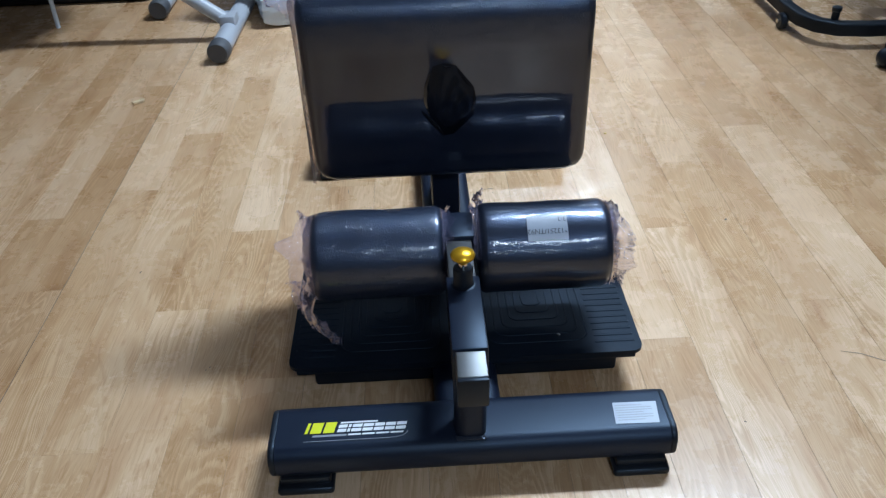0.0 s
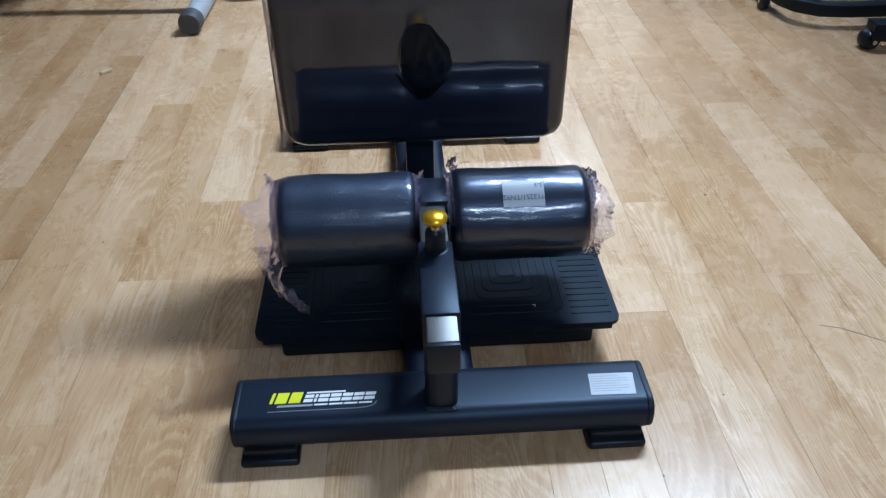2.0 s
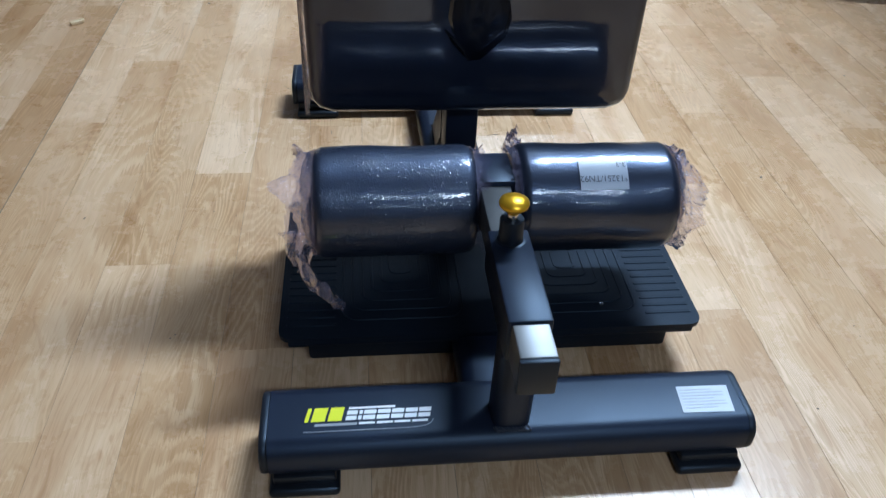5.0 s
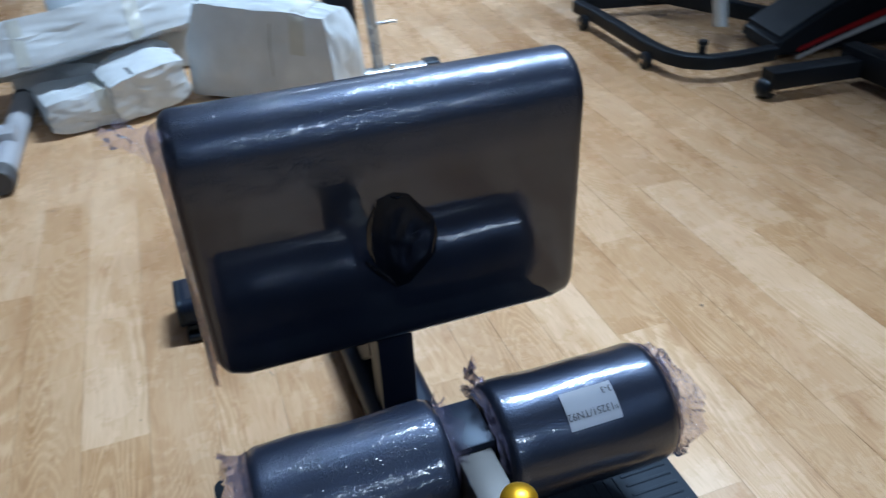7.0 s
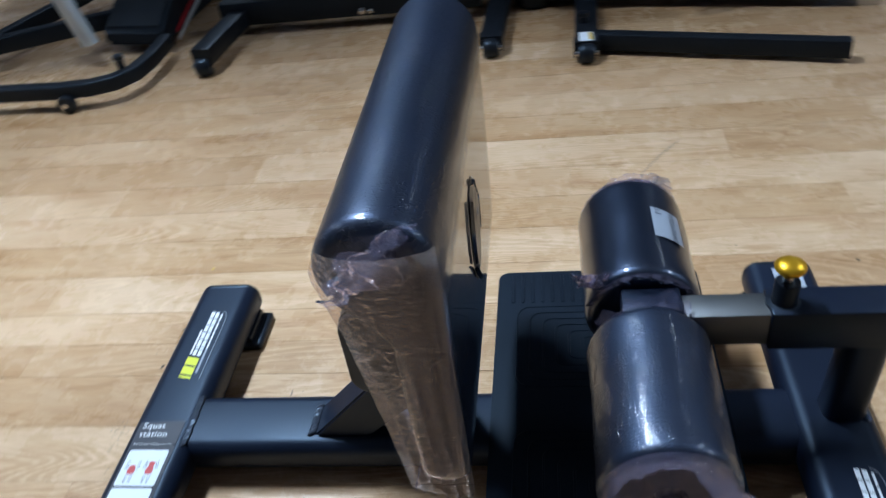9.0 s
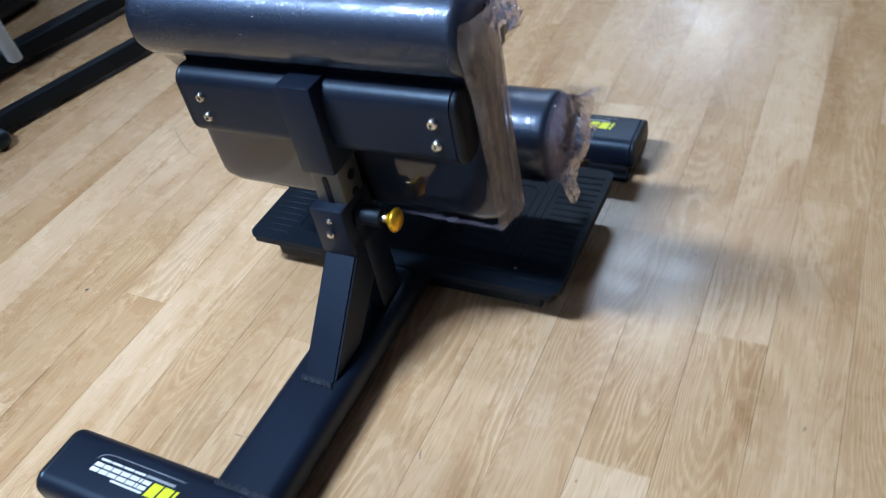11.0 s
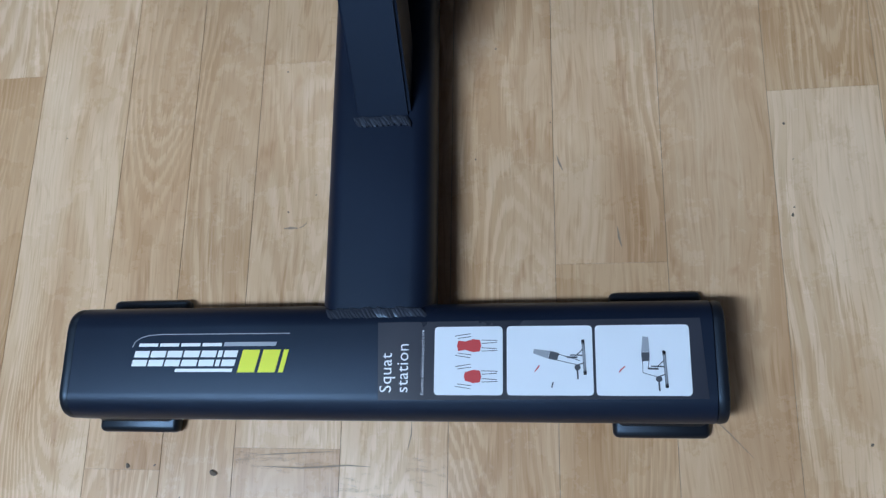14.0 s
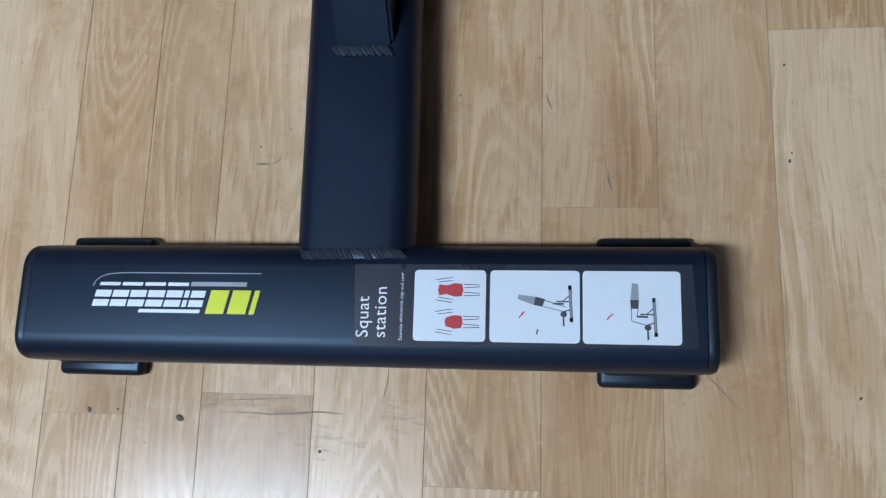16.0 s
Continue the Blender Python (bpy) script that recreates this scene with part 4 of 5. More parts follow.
# second and third panel: a grey and a dark block on a small drawing of the machine
for x0, u, v, tall in ((-0.0895, 57.0, 11.0, 25.5), (-0.1555, 49.3, 19.5, 26.5)):
    at = plotted(x0)
    stroke(at, u, v, u + 1.1, v + tall, 1.5, INK_GREY, "grey printed upright")
    stroke(at, u - 0.8, v, u + 0.3, v + tall, 0.4)
    stroke(at, u + 0.8, v, u + 1.9, v + tall, 0.4)
    stroke(at, u - 0.1, v - 0.3, u, v + 2.6, 2.2)
    stroke(at, u + 1.0, v + tall - 2.6, u + 1.1, v + tall + 0.3, 2.4)
    stroke(at, u - 9.5, v + 11.2, u - 0.6, v + 11.4, 0.9)
    stroke(at, u - 12.0, v + 12.8, u - 4.2, v + 13.0, 1.3)
    stroke(at, u - 4.8, v + 11.0, u - 0.6, v + 7.2, 0.7)
    stroke(at, u - 4.0, v + 18.5, u + 0.4, v + 17.0, 0.8)
    blob(*at(u - 4.4, v + 20.4), 0.0046, 0.0042, INK)
    stroke(at, u - 4.5, v + 22.4, u - 4.3, v + 29.0, 1.2)
at = plotted(-0.0895)
on_strip("print", slab([at(*p) for p in ((20.5, 17.6), (32.5, 19.0), (31.0, 24.8), (20.0, 20.8))], ZP, ZP + 0.0002), INK_GREY, "grey printed block")
on_strip("print", slab([at(*p) for p in ((32.7, 19.0), (39.4, 20.8), (37.6, 26.2), (31.2, 24.9))], ZP, ZP + 0.0002), INK, "dark printed block")
stroke(at, 39.0, 21.6, 54.5, 26.4, 0.45)
stroke(at, 38.0, 26.0, 54.0, 29.8, 0.45)
stroke(at, 24.5, 29.8, 22.6, 32.6, 1.0, INK_RED, "small red stroke")
stroke(at, 22.8, 32.0, 20.8, 34.6, 0.7, INK_RED, "small red stroke")
stroke(at, 34.4, 42.2, 33.4, 46.2, 1.0, INK, "small dark scrape")
at = plotted(-0.1555)
on_strip("print", slab([at(*p) for p in ((34.5, 8.6), (38.6, 9.2), (39.0, 20.2), (33.2, 20.2))], ZP, ZP + 0.0002), INK_GREY, "grey printed block")
on_strip("print", slab([at(*p) for p in ((33.0, 20.4), (39.0, 20.4), (38.6, 26.8), (33.4, 26.8))], ZP, ZP + 0.0002), INK, "dark printed block")
stroke(at, 33.8, 26.8, 33.8, 35.4, 0.45)
stroke(at, 38.4, 26.8, 37.4, 32.6, 0.45)
stroke(at, 33.8, 35.4, 44.0, 38.4, 0.45)
stroke(at, 16.8, 35.0, 18.6, 32.4, 1.0, INK_RED, "small red stroke")
stroke(at, 18.4, 32.8, 21.2, 30.6, 0.8, INK_RED, "small red stroke")


# ---- things round about ----
def cap_end(parent, at, d, r, mat=GREY_CAP, length=0.045):
    part("end_cap", lathe([(0, r * 0.99), (0.0, r * 1.12), (length * 0.8, r * 1.12), (length, r * 0.95), (length, 0)], at, d, 24), mat, parent, "dark grey plastic end cap")


def stabiliser(parent, a, b, r, cap_b=True):
    a, b = Vector(a), Vector(b)
    d = (b - a).normalized()
    part("stabiliser_tube", swept(circle(r, 24), a, b), GREY_TUBE, parent, "grey painted steel tube")
    cap_end(parent, a, -d, r)
    if cap_b:
        cap_end(parent, b, d, r)


bike = thing("exercise_bike", "grey steel exercise bike with black housing", "exercise bike", (-0.57, 2.45, 0))
O = Vector((-0.57, 2.45, 0))
stabiliser(bike, Vector((-0.577, 2.275, 0.0325)) - O, Vector((-0.567, 2.720, 0.0325)) - O, 0.028)
part("main_tube", swept(circle(0.0205, 20), Vector((-0.580, 2.430, 0.055)) - O, Vector((-0.960, 2.455, 0.333)) - O), GREY_TUBE, bike, "grey painted sloping frame tube")
part("weld_plate", box(-0.030, 0.018, -0.052, 0.010, 0.030, 0.078, 0.006), GREY_TUBE, bike)
part("bolt", lathe([(0, 0), (0, 0.009), (0.006, 0.009), (0.009, 0.004), (0.009, 0)], (-0.22, -0.02, 0.23), (0.3, -0.4, 0.85), 6), BOLT, bike)
part("housing", swept(rounded(0.34, 0.62, 0.12, 8), Vector((-1.42, 2.62, 0.50)) - O, Vector((-1.05, 2.62, 0.50)) - O, rim=0.02), COAT_DULL, bike, "black plastic flywheel housing")
part("flywheel", lathe([(-0.03, 0.16), (-0.03, 0.21), (0.0, 0.215), (0.03, 0.21), (0.03, 0.16), (0.0, 0.15), (-0.03, 0.16)], Vector((-1.02, 2.62, 0.42)) - O, (1, 0.1, 0), 40), GREY_TUBE, bike, "grey flywheel rim")

bike_b = thing("exercise_bike", "second grey exercise bike standing behind the first", "exercise bike", (-0.84, 3.0, 0))
O = Vector((-0.84, 3.0, 0))
stabiliser(bike_b, Vector((-0.840, 2.665, 0.0325)) - O, Vector((-0.842, 3.20, 0.0325)) - O, 0.028)
part("main_tube", swept(circle(0.0205, 20), Vector((-0.842, 3.02, 0.055)) - O, Vector((-1.25, 3.05, 0.34)) - O), COAT_DULL, bike_b, "black sloping frame tube")
part("housing", joined(box(-0.70, -0.070, -0.185, 0.05, 0.0, 0.40, 0.03, 3), box(-0.62, -0.10, -0.165, 0.03, 0.38, 0.72, 0.05, 4)), COAT_DULL, bike_b, "black housing on a wide base")

bike_far = thing("exercise_bike", "far exercise bike with a grey base and a black flywheel cover", "exercise bike", (-1.05, 3.47, 0))
part("base_rail", box(-0.55, 0.285, -0.045, 0.045, 0.0, 0.050, 0.012, 3), GREY_TUBE, bike_far, "long grey base rail")
cover = part("flywheel_cover", lathe([(-0.035, 0), (-0.035, 0.120), (-0.028, 0.150), (0.028, 0.150), (0.035, 0.120), (0.035, 0)], (0.045, 0, 0.205), (0, 1, 0), 40), COAT_DULL, bike_far, "black flywheel cover")
part("rim", lathe([(-0.042, 0.142), (-0.046, 0.150), (-0.042, 0.168), (0.042, 0.168), (0.046, 0.150), (0.042, 0.142)], (0.045, 0, 0.205), (0, 1, 0), 40), GREY_TUBE, cover, "grey rim")
part("frame_tube", swept(circle(0.022, 20), (-0.12, 0.0, 0.030), (-0.30, 0.0, 0.60)), GREY_TUBE, bike_far, "grey frame tube")

cable = thing("white_cable", "thin white cable hanging down to the floor", "cable", (-1.155, 2.60, 0))
part("cord", swept(circle(0.007, 12), (0, 0, 0.0), (0.01, 0.02, 0.55)), SHEET, cable)

bike_c = thing("exercise_bike", "silver stabiliser and post of a folded exercise bike", "exercise bike", (0.34, 2.49, 0))
O = Vector((0.34, 2.49, 0))
part("stabiliser_tube", swept(rounded(0.05, 0.05, 0.016, 5), Vector((0.23, 2.496, 0.026)) - O, Vector((0.465, 2.486, 0.026)) - O), SILVER_TUBE, bike_c, "silver painted steel tube")
part("end_cap", swept(rounded(0.056, 0.056, 0.018, 5), Vector((0.462, 2.486, 0.029)) - O, Vector((0.502, 2.485, 0.029)) - O, rim=0.004), CAP, bike_c, "black ribbed end cap")
part("post", swept(circle(0.014, 18), Vector((0.338, 2.50, 0.045)) - O, Vector((0.300, 2.52, 0.62)) - O), SILVER_TUBE, bike_c, "silver upright post")
part("bolt", lathe([(0, 0), (0, 0.008), (0.008, 0.008), (0.010, 0.004), (0.010, 0)], (0.03, -0.012, 0.052), (0, 0, 1), 12), BOLT, bike_c)
part("side_pin", swept(circle(0.004, 10), Vector((0.328, 2.50, 0.168)) - O, Vector((0.395, 2.50, 0.168)) - O), SILVER_TUBE, bike_c)
part("frame_column", swept(rounded(0.085, 0.07, 0.025, 5), Vector((0.272, 2.60, 0.005)) - O, Vector((0.255, 2.60, 0.65)) - O, up=(0, 1, 0), rim=0.004), COAT_DULL, bike_c, "black frame column")


def parcel(label, size, at, turn, seed, tilt=(0, 0), pinch=0.35, bag=False, crisp=0.16, pieces=()):
    """A wrapped parcel: a soft-edged box, pinched at its ends, with creases in the wrap; a bag is rounder and hangs in upright folds."""
    bm = bmesh.new()
    bmesh.ops.create_cube(bm, size=2)
    bmesh.ops.subdivide_edges(bm, edges=bm.edges[:], cuts=9, use_grid_fill=True)
    w, d, h = (v / 2 for v in size)
    rng = random.Random(seed)
    for v in bm.verts:
        p = v.co.copy()
        big = max(abs(c) for c in p)
        p = p.lerp(p.normalized() * (1.22 if bag else 1.15), 0.17 + 0.11 * p.z if bag else crisp * big)
        if not bag:
            p.z *= 1 - pinch * abs(p.x) ** 4
            p.y *= 1 - 0.12 * abs(p.x) ** 5
        else:
            lean = 0.5 + 0.5 * p.z
            p.x *= 1 - 0.10 * lean
            p.y *= 1 - 0.30 * lean
            flap = max(0.0, 1 - abs(p.x - 0.30) / 0.22) - 0.7 * max(0.0, 1 - abs(p.x + 0.05) / 0.16)
            p.y += 0.16 * flap * (1.1 - lean) * (1 if p.y > 0 else -1)
        q = Vector((p.x * w, p.y * d, p.z * h))
        soft = noise.noise(q * 7 + Vector((seed, 0, 0))) * 0.016
        v.co = q + p.normalized() * (soft + rng.uniform(-0.0026, 0.0026))
    bmesh.ops.triangulate(bm, faces=bm.faces[:], quad_method="SHORT_EDGE")
    bmesh.ops.subdivide_edges(bm, edges=bm.edges[:], cuts=1, smooth=0.25)
    bm.normal_update()
    for v in bm.verts:                          # sharp ridges where the wrap is crushed
        stretch = Vector((v.co.x * 11, v.co.y * 11, v.co.z * (5 if bag else 11)))
        ridge = 1 - 2 * abs(noise.noise(stretch + Vector((0, seed, 0)))) ** 0.7
        v.co += v.normal * ((0.0055 if bag else 0.0028) * ridge + 0.0020 * noise.noise(stretch * 2.7))
    turned(bm, pose(0, 0, 0, tilt[0], tilt[1], turn))
    low = min(v.co.z for v in bm.verts)
    if at[2] <= 0:
        turned(bm, Matrix.Translation((0, 0, -low)))
    ob = part("wrapped_parcel", bm, SHEET, None, sharp=28)
    ob.location = at
    tagged(ob, label, "parcel", "wrapped parcels on the floor")
    for name, along, a0, a1, wide, mat, words in pieces:
        laid_on(ob, name, turn, along, a0, a1, wide, mat, words)
    return ob


def laid_on(ob, name, turn, along, a0, a1, wide, mat, words):
    """A thin strip that follows a parcel's surface round its length, between two angles from its front over its top."""
    tree = BVHTree.FromPolygons([v.co for v in ob.data.vertices], [tuple(p.vertices) for p in ob.data.polygons])
    lo = Vector([min(v.co[k] for v in ob.data.vertices) for k in range(3)])
    hi = Vector([max(v.co[k] for v in ob.data.vertices) for k in range(3)])
    axis = Vector((math.cos(radians(turn)), math.sin(radians(turn)), 0))
    across = Vector((-axis.y, axis.x, 0))
    bm = bmesh.new()
    rows = []
    for i in range(19):
        a = radians(a0 + (a1 - a0) * i / 18)
        d = -across * math.cos(a) + Vector((0, 0, 1)) * math.sin(a)
        row = []
        for e in (-0.5, -0.17, 0.17, 0.5):
            hit = tree.ray_cast((lo + hi) / 2 + axis * (along + e * wide) + d * 2, -d)[0]
            if hit is not None:
                row.append(bm.verts.new(hit + d * 0.0018))
        if len(row) == 4:
            rows.append(row)
    for ra, rb in zip(rows, rows[1:]):
        for k in range(3):
            bm.faces.new((ra[k], ra[k + 1], rb[k + 1], rb[k]))
    part(name, bm, mat, ob, words, 60)


parcel("small white foam-wrapped parcel lying on the floor", (0.22, 0.16, 0.085), (-0.400, 2.600, 0), 16, 3, pinch=0.25, crisp=0.08, pieces=[("tape", 0.02, -10, 95, 0.030, TAPE, "strip of clear tape")])
parcel("white foam-wrapped parcel leaning on a smaller one", (0.20, 0.13, 0.115), (-0.262, 2.585, 0.085), 20, 5, (8, -6), 0.25, crisp=0.10, pieces=[("ink_mark", -0.045, 32, 60, 0.006, INK, "dark smudge of ink")])
parcel("large flat white wrapped parcel on top of the pile", (0.52, 0.29, 0.115), (-0.365, 2.745, 0.185), 8, 8, (-20, -6), 0.06, crisp=0.07, pieces=[("tape", 0.10, -5, 120, 0.034, TAPE, "strip of clear tape"), ("tape", -0.17, -5, 120, 0.030, TAPE, "strip of clear tape")])
# the fold line is a thin grey strip, crease shade put into colour
parcel("bulging white wrapped parcel standing against the pile", (0.47, 0.15, 0.245), (0.072, 2.512, 0), -46, 11, bag=True, pieces=[("tape", 0.13, 20, 120, 0.040, TAPE, "strip of yellowed tape"), ("fold_line", 0.05, -30, 58, 0.003, SHEET_SHADE, "grey strip for the shade in a sharp fold")])
parcel("white wrapped parcel at the back of the pile", (0.52, 0.29, 0.26), (-0.22, 3.02, 0), 3, 14, pinch=0.1, crisp=0.08)
parcel("crumpled white parcel under the pile", (0.24, 0.14, 0.11), (-0.45, 2.775, 0), -12, 17)


# treadmill-like frame on small wheels
def wheel(parent, at, r=0.026, w=0.022, axis=(1, 0, 0)):
    a = Vector(axis).normalized()
    part("wheel", lathe([(-w / 2, 0), (-w / 2, r * 0.8), (-w * 0.3, r), (w * 0.3, r), (w / 2, r * 0.8), (w / 2, 0)], at, a, 24), RUBBER, parent, "small black transport wheel")
    part("axle_bolt", lathe([(-w * 0.7, 0), (-w * 0.7, 0.007), (w * 0.7, 0.007), (w * 0.7, 0)], at, a, 10), BOLT, parent, "bright axle bolt")


def bent(points, outline, parent, mat, name, label=""):
    """A bar swept through points, mitred at each."""
    pts = [Vector(p) for p in points]
    bm = bmesh.new()
    rings = []
    for i, p in enumerate(pts):
        d = ((pts[min(i + 1, len(pts) - 1)] - p).normalized() + (p - pts[max(i - 1, 0)]).normalized()).normalized()
        side = d.cross(Vector((0, 0, 1))).normalized()
        up = side.cross(d)
        rings.append([bm.verts.new(p + side * x + up * y) for x, y in outline])
    m = len(outline)
    for a, b in zip(rings, rings[1:]):
        for i in range(m):
            bm.faces.new((a[i], a[(i + 1) % m], b[(i + 1) % m], b[i]))
    bm.faces.new(rings[0])
    bm.faces.new(list(reversed(rings[-1])))
    return part(name, bm, mat, parent, label)


BAR = rounded(0.034, 0.046, 0.005, 3)
stepper = thing("cross_trainer", "black steel cross trainer frame with a red stripe", "exercise machine", (1.3, 2.3, 0))
O = Vector((1.3, 2.3, 0))
ZF = 0.051
path_u = [(1.062, 2.75, ZF), (1.066, 2.64, ZF), (1.060, 2.46, ZF), (1.054, 2.315, ZF), (1.060, 2.238, ZF), (1.083, 2.186, ZF), (1.128, 2.152, ZF), (1.205, 2.139, ZF), (1.32, 2.140, ZF)]
bent([Vector(p) - O for p in path_u], rounded(0.034, 0.036, 0.005, 3), stepper, COAT_DULL, "base_frame", "black curved base tube")
bent([Vector(p) - O for p in [(1.09, 2.78, ZF), (1.34, 2.72, ZF), (1.79, 2.58, ZF)]], BAR, stepper, COAT_DULL, "base_frame", "black base tube")
bent([Vector(p) - O for p in [(1.30, 2.72, ZF + 0.02), (1.40, 2.50, ZF + 0.02), (1.52, 2.22, ZF + 0.02)]], BAR, stepper, COAT_DULL, "cross_beam", "black cross beam")
wheel(stepper, Vector((1.036, 2.300, 0.0235)) - O, 0.0235)
wheel(stepper, Vector((1.044, 2.668, 0.0235)) - O, 0.0235)
part("stop_peg", lathe([(0, 0.010), (0.022, 0.010), (0.024, 0.013), (0.034, 0.013), (0.036, 0.008), (0.036, 0)], Vector((1.122, 2.176, 0.068)) - O, (0, 0, 1), 16), RUBBER, stepper)
bent([Vector(p) - O for p in [(1.186, 1.996, 0.050), (1.42, 1.972, 0.051), (1.66, 1.948, 0.052)]], rounded(0.050, 0.046, 0.004, 2), stepper, COAT_DULL, "foot_beam", "black square foot beam")
wheel(stepper, Vector((1.192, 1.998, 0.0250)) - O, 0.025, 0.040, axis=(0.1, -1, 0))
shell = bmesh.new()
side = [(1.338, 0.026), (1.348, 0.072), (1.395, 0.100), (1.50, 0.155), (1.72, 0.25), (1.95, 0.34), (2.1, 0.34), (2.1, 0.03), (1.4, 0.024)]
va = [shell.verts.new(Vector((x, 2.165 - (x - 1.3) * 0.10, z)) - O) for x, z in side]
vb = [shell.verts.new(Vector((x + 0.04, 2.36 - (x - 1.3) * 0.10, z * 0.96)) - O) for x, z in side]
shell.faces.new(va)
shell.faces.new(list(reversed(vb)))
for i in range(len(side)):
    j = (i + 1) % len(side)
    shell.faces.new((va[i], vb[i], vb[j], va[j]))
bmesh.ops.recalc_face_normals(shell, faces=shell.faces)
bmesh.ops.bevel(shell, geom=shell.edges[:], offset=0.012, segments=3, affect="EDGES")
shell_ob = part("side_shell", shell, COAT_DULL, stepper, "glossy black side shell")


def stripe(mat, lo, label):
    bm = bmesh.new()
    for i in range(8):
        u = i / 7
        x = 1.41 + 0.40 * u
        z = 0.022 + lo + 0.13 * u - 0.02 * u * u
        th = 0.016 * (0.7 + 0.7 * u)
        y = 2.161 - (x - 1.3) * 0.10
        bm.verts.new(Vector((x, y, z)) - O)
        bm.verts.new(Vector((x, y, z + th)) - O)
    bm.verts.ensure_lookup_table()
    for i in range(7):
        bm.faces.new((bm.verts[2 * i], bm.verts[2 * i + 2], bm.verts[2 * i + 3], bm.verts[2 * i + 1]))
    bmesh.ops.solidify(bm, geom=bm.faces[:], thickness=0.002)
    part("stripe", bm, mat, shell_ob, label)


stripe(RED, 0.012, "red painted stripe")
stripe(WHITE_INK, -0.010, "white painted stripe")
part("wrapped_lever", crumple(swept(circle(0.022, 16), Vector((1.300, 2.345, 0.066)) - O, Vector((1.29, 2.42, 0.42)) - O), 0.012, 30, 3), SHEET, stepper, "lever wrapped in pale film", 60)

# unseen column and block, added to hold lamp light off the floor
part("column", swept(rounded(0.16, 0.12, 0.03, 5), Vector((1.78, 2.36, 0.25)) - O, Vector((1.62, 2.36, 1.35)) - O, up=(0, 1, 0)), COAT_DULL, stepper, "added black column under the shading block")
part("overhead_shade_block", box(1.14 - O.x, 1.95 - O.x, 1.95 - O.y, 2.75 - O.y, 1.30, 1.78, 0.09, 4), COAT_DULL, stepper, "unseen black block that shades the floor")

bench = thing("weight_bench", "black steel bench frame with stub feet", "weight bench", (1.45, 1.15, 0))
O = Vector((1.45, 1.15, 0))
for y, x0, x1 in ((1.264, 1.180, 1.72), (1.042, 1.110, 1.72)):
    bent([Vector(p) - O for p in [(x0, y, 0.031), ((x0 + x1) / 2, y - 0.012, 0.032), (x1, y - 0.024, 0.033)]], rounded(0.054, 0.036, 0.005, 2), bench, COAT_DULL, "foot_beam", "black square foot beam")
    wheel(bench, Vector((x0 - 0.004, y, 0.0230)) - O, 0.023, 0.036, (0, 1, 0))
    part("fork_plate", box(x0 - 0.004 - O.x, x0 + 0.03 - O.x, y - 0.0285 - O.y, y - 0.0225 - O.y, 0.012, 0.050, 0.002), COAT_DULL, bench)
    part("fork_plate", box(x0 - 0.004 - O.x, x0 + 0.03 - O.x, y + 0.0225 - O.y, y + 0.0285 - O.y, 0.012, 0.050, 0.002), COAT_DULL, bench)
part("stop_peg", lathe([(0, 0.010), (0.016, 0.010), (0.018, 0.012), (0.026, 0.012), (0.028, 0)], Vector((1.222, 1.044, 0.048)) - O, (0, 0, 1), 16), RUBBER, bench)
stick = part("sticker", turned(slab(rounded(0.048, 0.032, 0.003, 3), 0.0, 0.0005), Matrix.Translation(Vector((1.138, 1.041, 0.0492)) - O)), PAPER, bench, "small white sticker")
part("print", turned(slab(rounded(0.040, 0.008, 0.001, 2), 0.0, 0.0004), Matrix.Translation(Vector((1.138, 1.031, 0.0498)) - O)), YELLOW_STAIN, stick, "yellow printed bar")
bent([Vector(p) - O for p in [(1.158, 1.016, 0.030), (1.112, 0.840, 0.030), (1.022, 0.50, 0.030)]], rounded(0.032, 0.040, 0.004, 2), bench, COAT_DULL, "side_rail", "black side rail")
bent([Vector(p) - O for p in [(1.475, 1.120, 0.040), (1.398, 0.740, 0.040), (1.320, 0.380, 0.040)]], rounded(0.058, 0.042, 0.005, 3), bench, COAT_DULL, "side_rail", "black side rail")
bent([Vector(p) - O for p in [(1.52, 1.62, 0.045), (1.50, 1.45, 0.045), (1.52, 0.95, 0.05)]], BAR, bench, COAT_DULL, "cross_beam", "black cross beam")
part("caster_drum", lathe([(0, 0), (0, 0.040), (0.012, 0.050), (0.075, 0.050), (0.088, 0.042), (0.088, 0)], Vector((1.490, 1.163, 0.0)) - O, (0, 0, 1), 28), RUBBER, bench, "black rubber drum")
part("bracket", turned(box(-0.035, 0.035, -0.022, 0.022, -0.004, 0.004, 0.002), pose(-0.012, -0.043, 0.115, 0, -28, 0)), GREY_TUBE, bench, "pale grey slanted plate")
part("bracket_stem", box(-0.030, 0.004, -0.055, -0.031, 0.040, 0.112, 0.003), COAT_DULL, bench)
part("wrapped_post", crumple(swept(circle(0.020, 16), Vector((1.335, 0.775, 0.052)) - O, Vector((1.32, 0.80, 0.50)) - O), 0.010, 30, 5), SHEET, bench, "post wrapped in pale film", 60)
part("upright", swept(rounded(0.07, 0.05, 0.005, 2), Vector((1.52, 1.22, 0.05)) - O, Vector((1.62, 1.22, 0.85)) - O, up=(0, 1, 0)), COAT_DULL, bench, "black upright")
part("upright", swept(rounded(0.06, 0.05, 0.005, 2), Vector((1.46, 1.04, 0.05)) - O, Vector((1.56, 1.06, 0.60)) - O, up=(0, 1, 0)), COAT_DULL, bench, "black upright")
# black mass behind the feet, made tall out of view to shade the floor
part("shade_mass", box(0.22, 1.0, -0.8, 0.5, 0.0, 1.85, 0.05, 3), COAT_DULL, bench, "black machine mass, height added unseen to shade the floor")

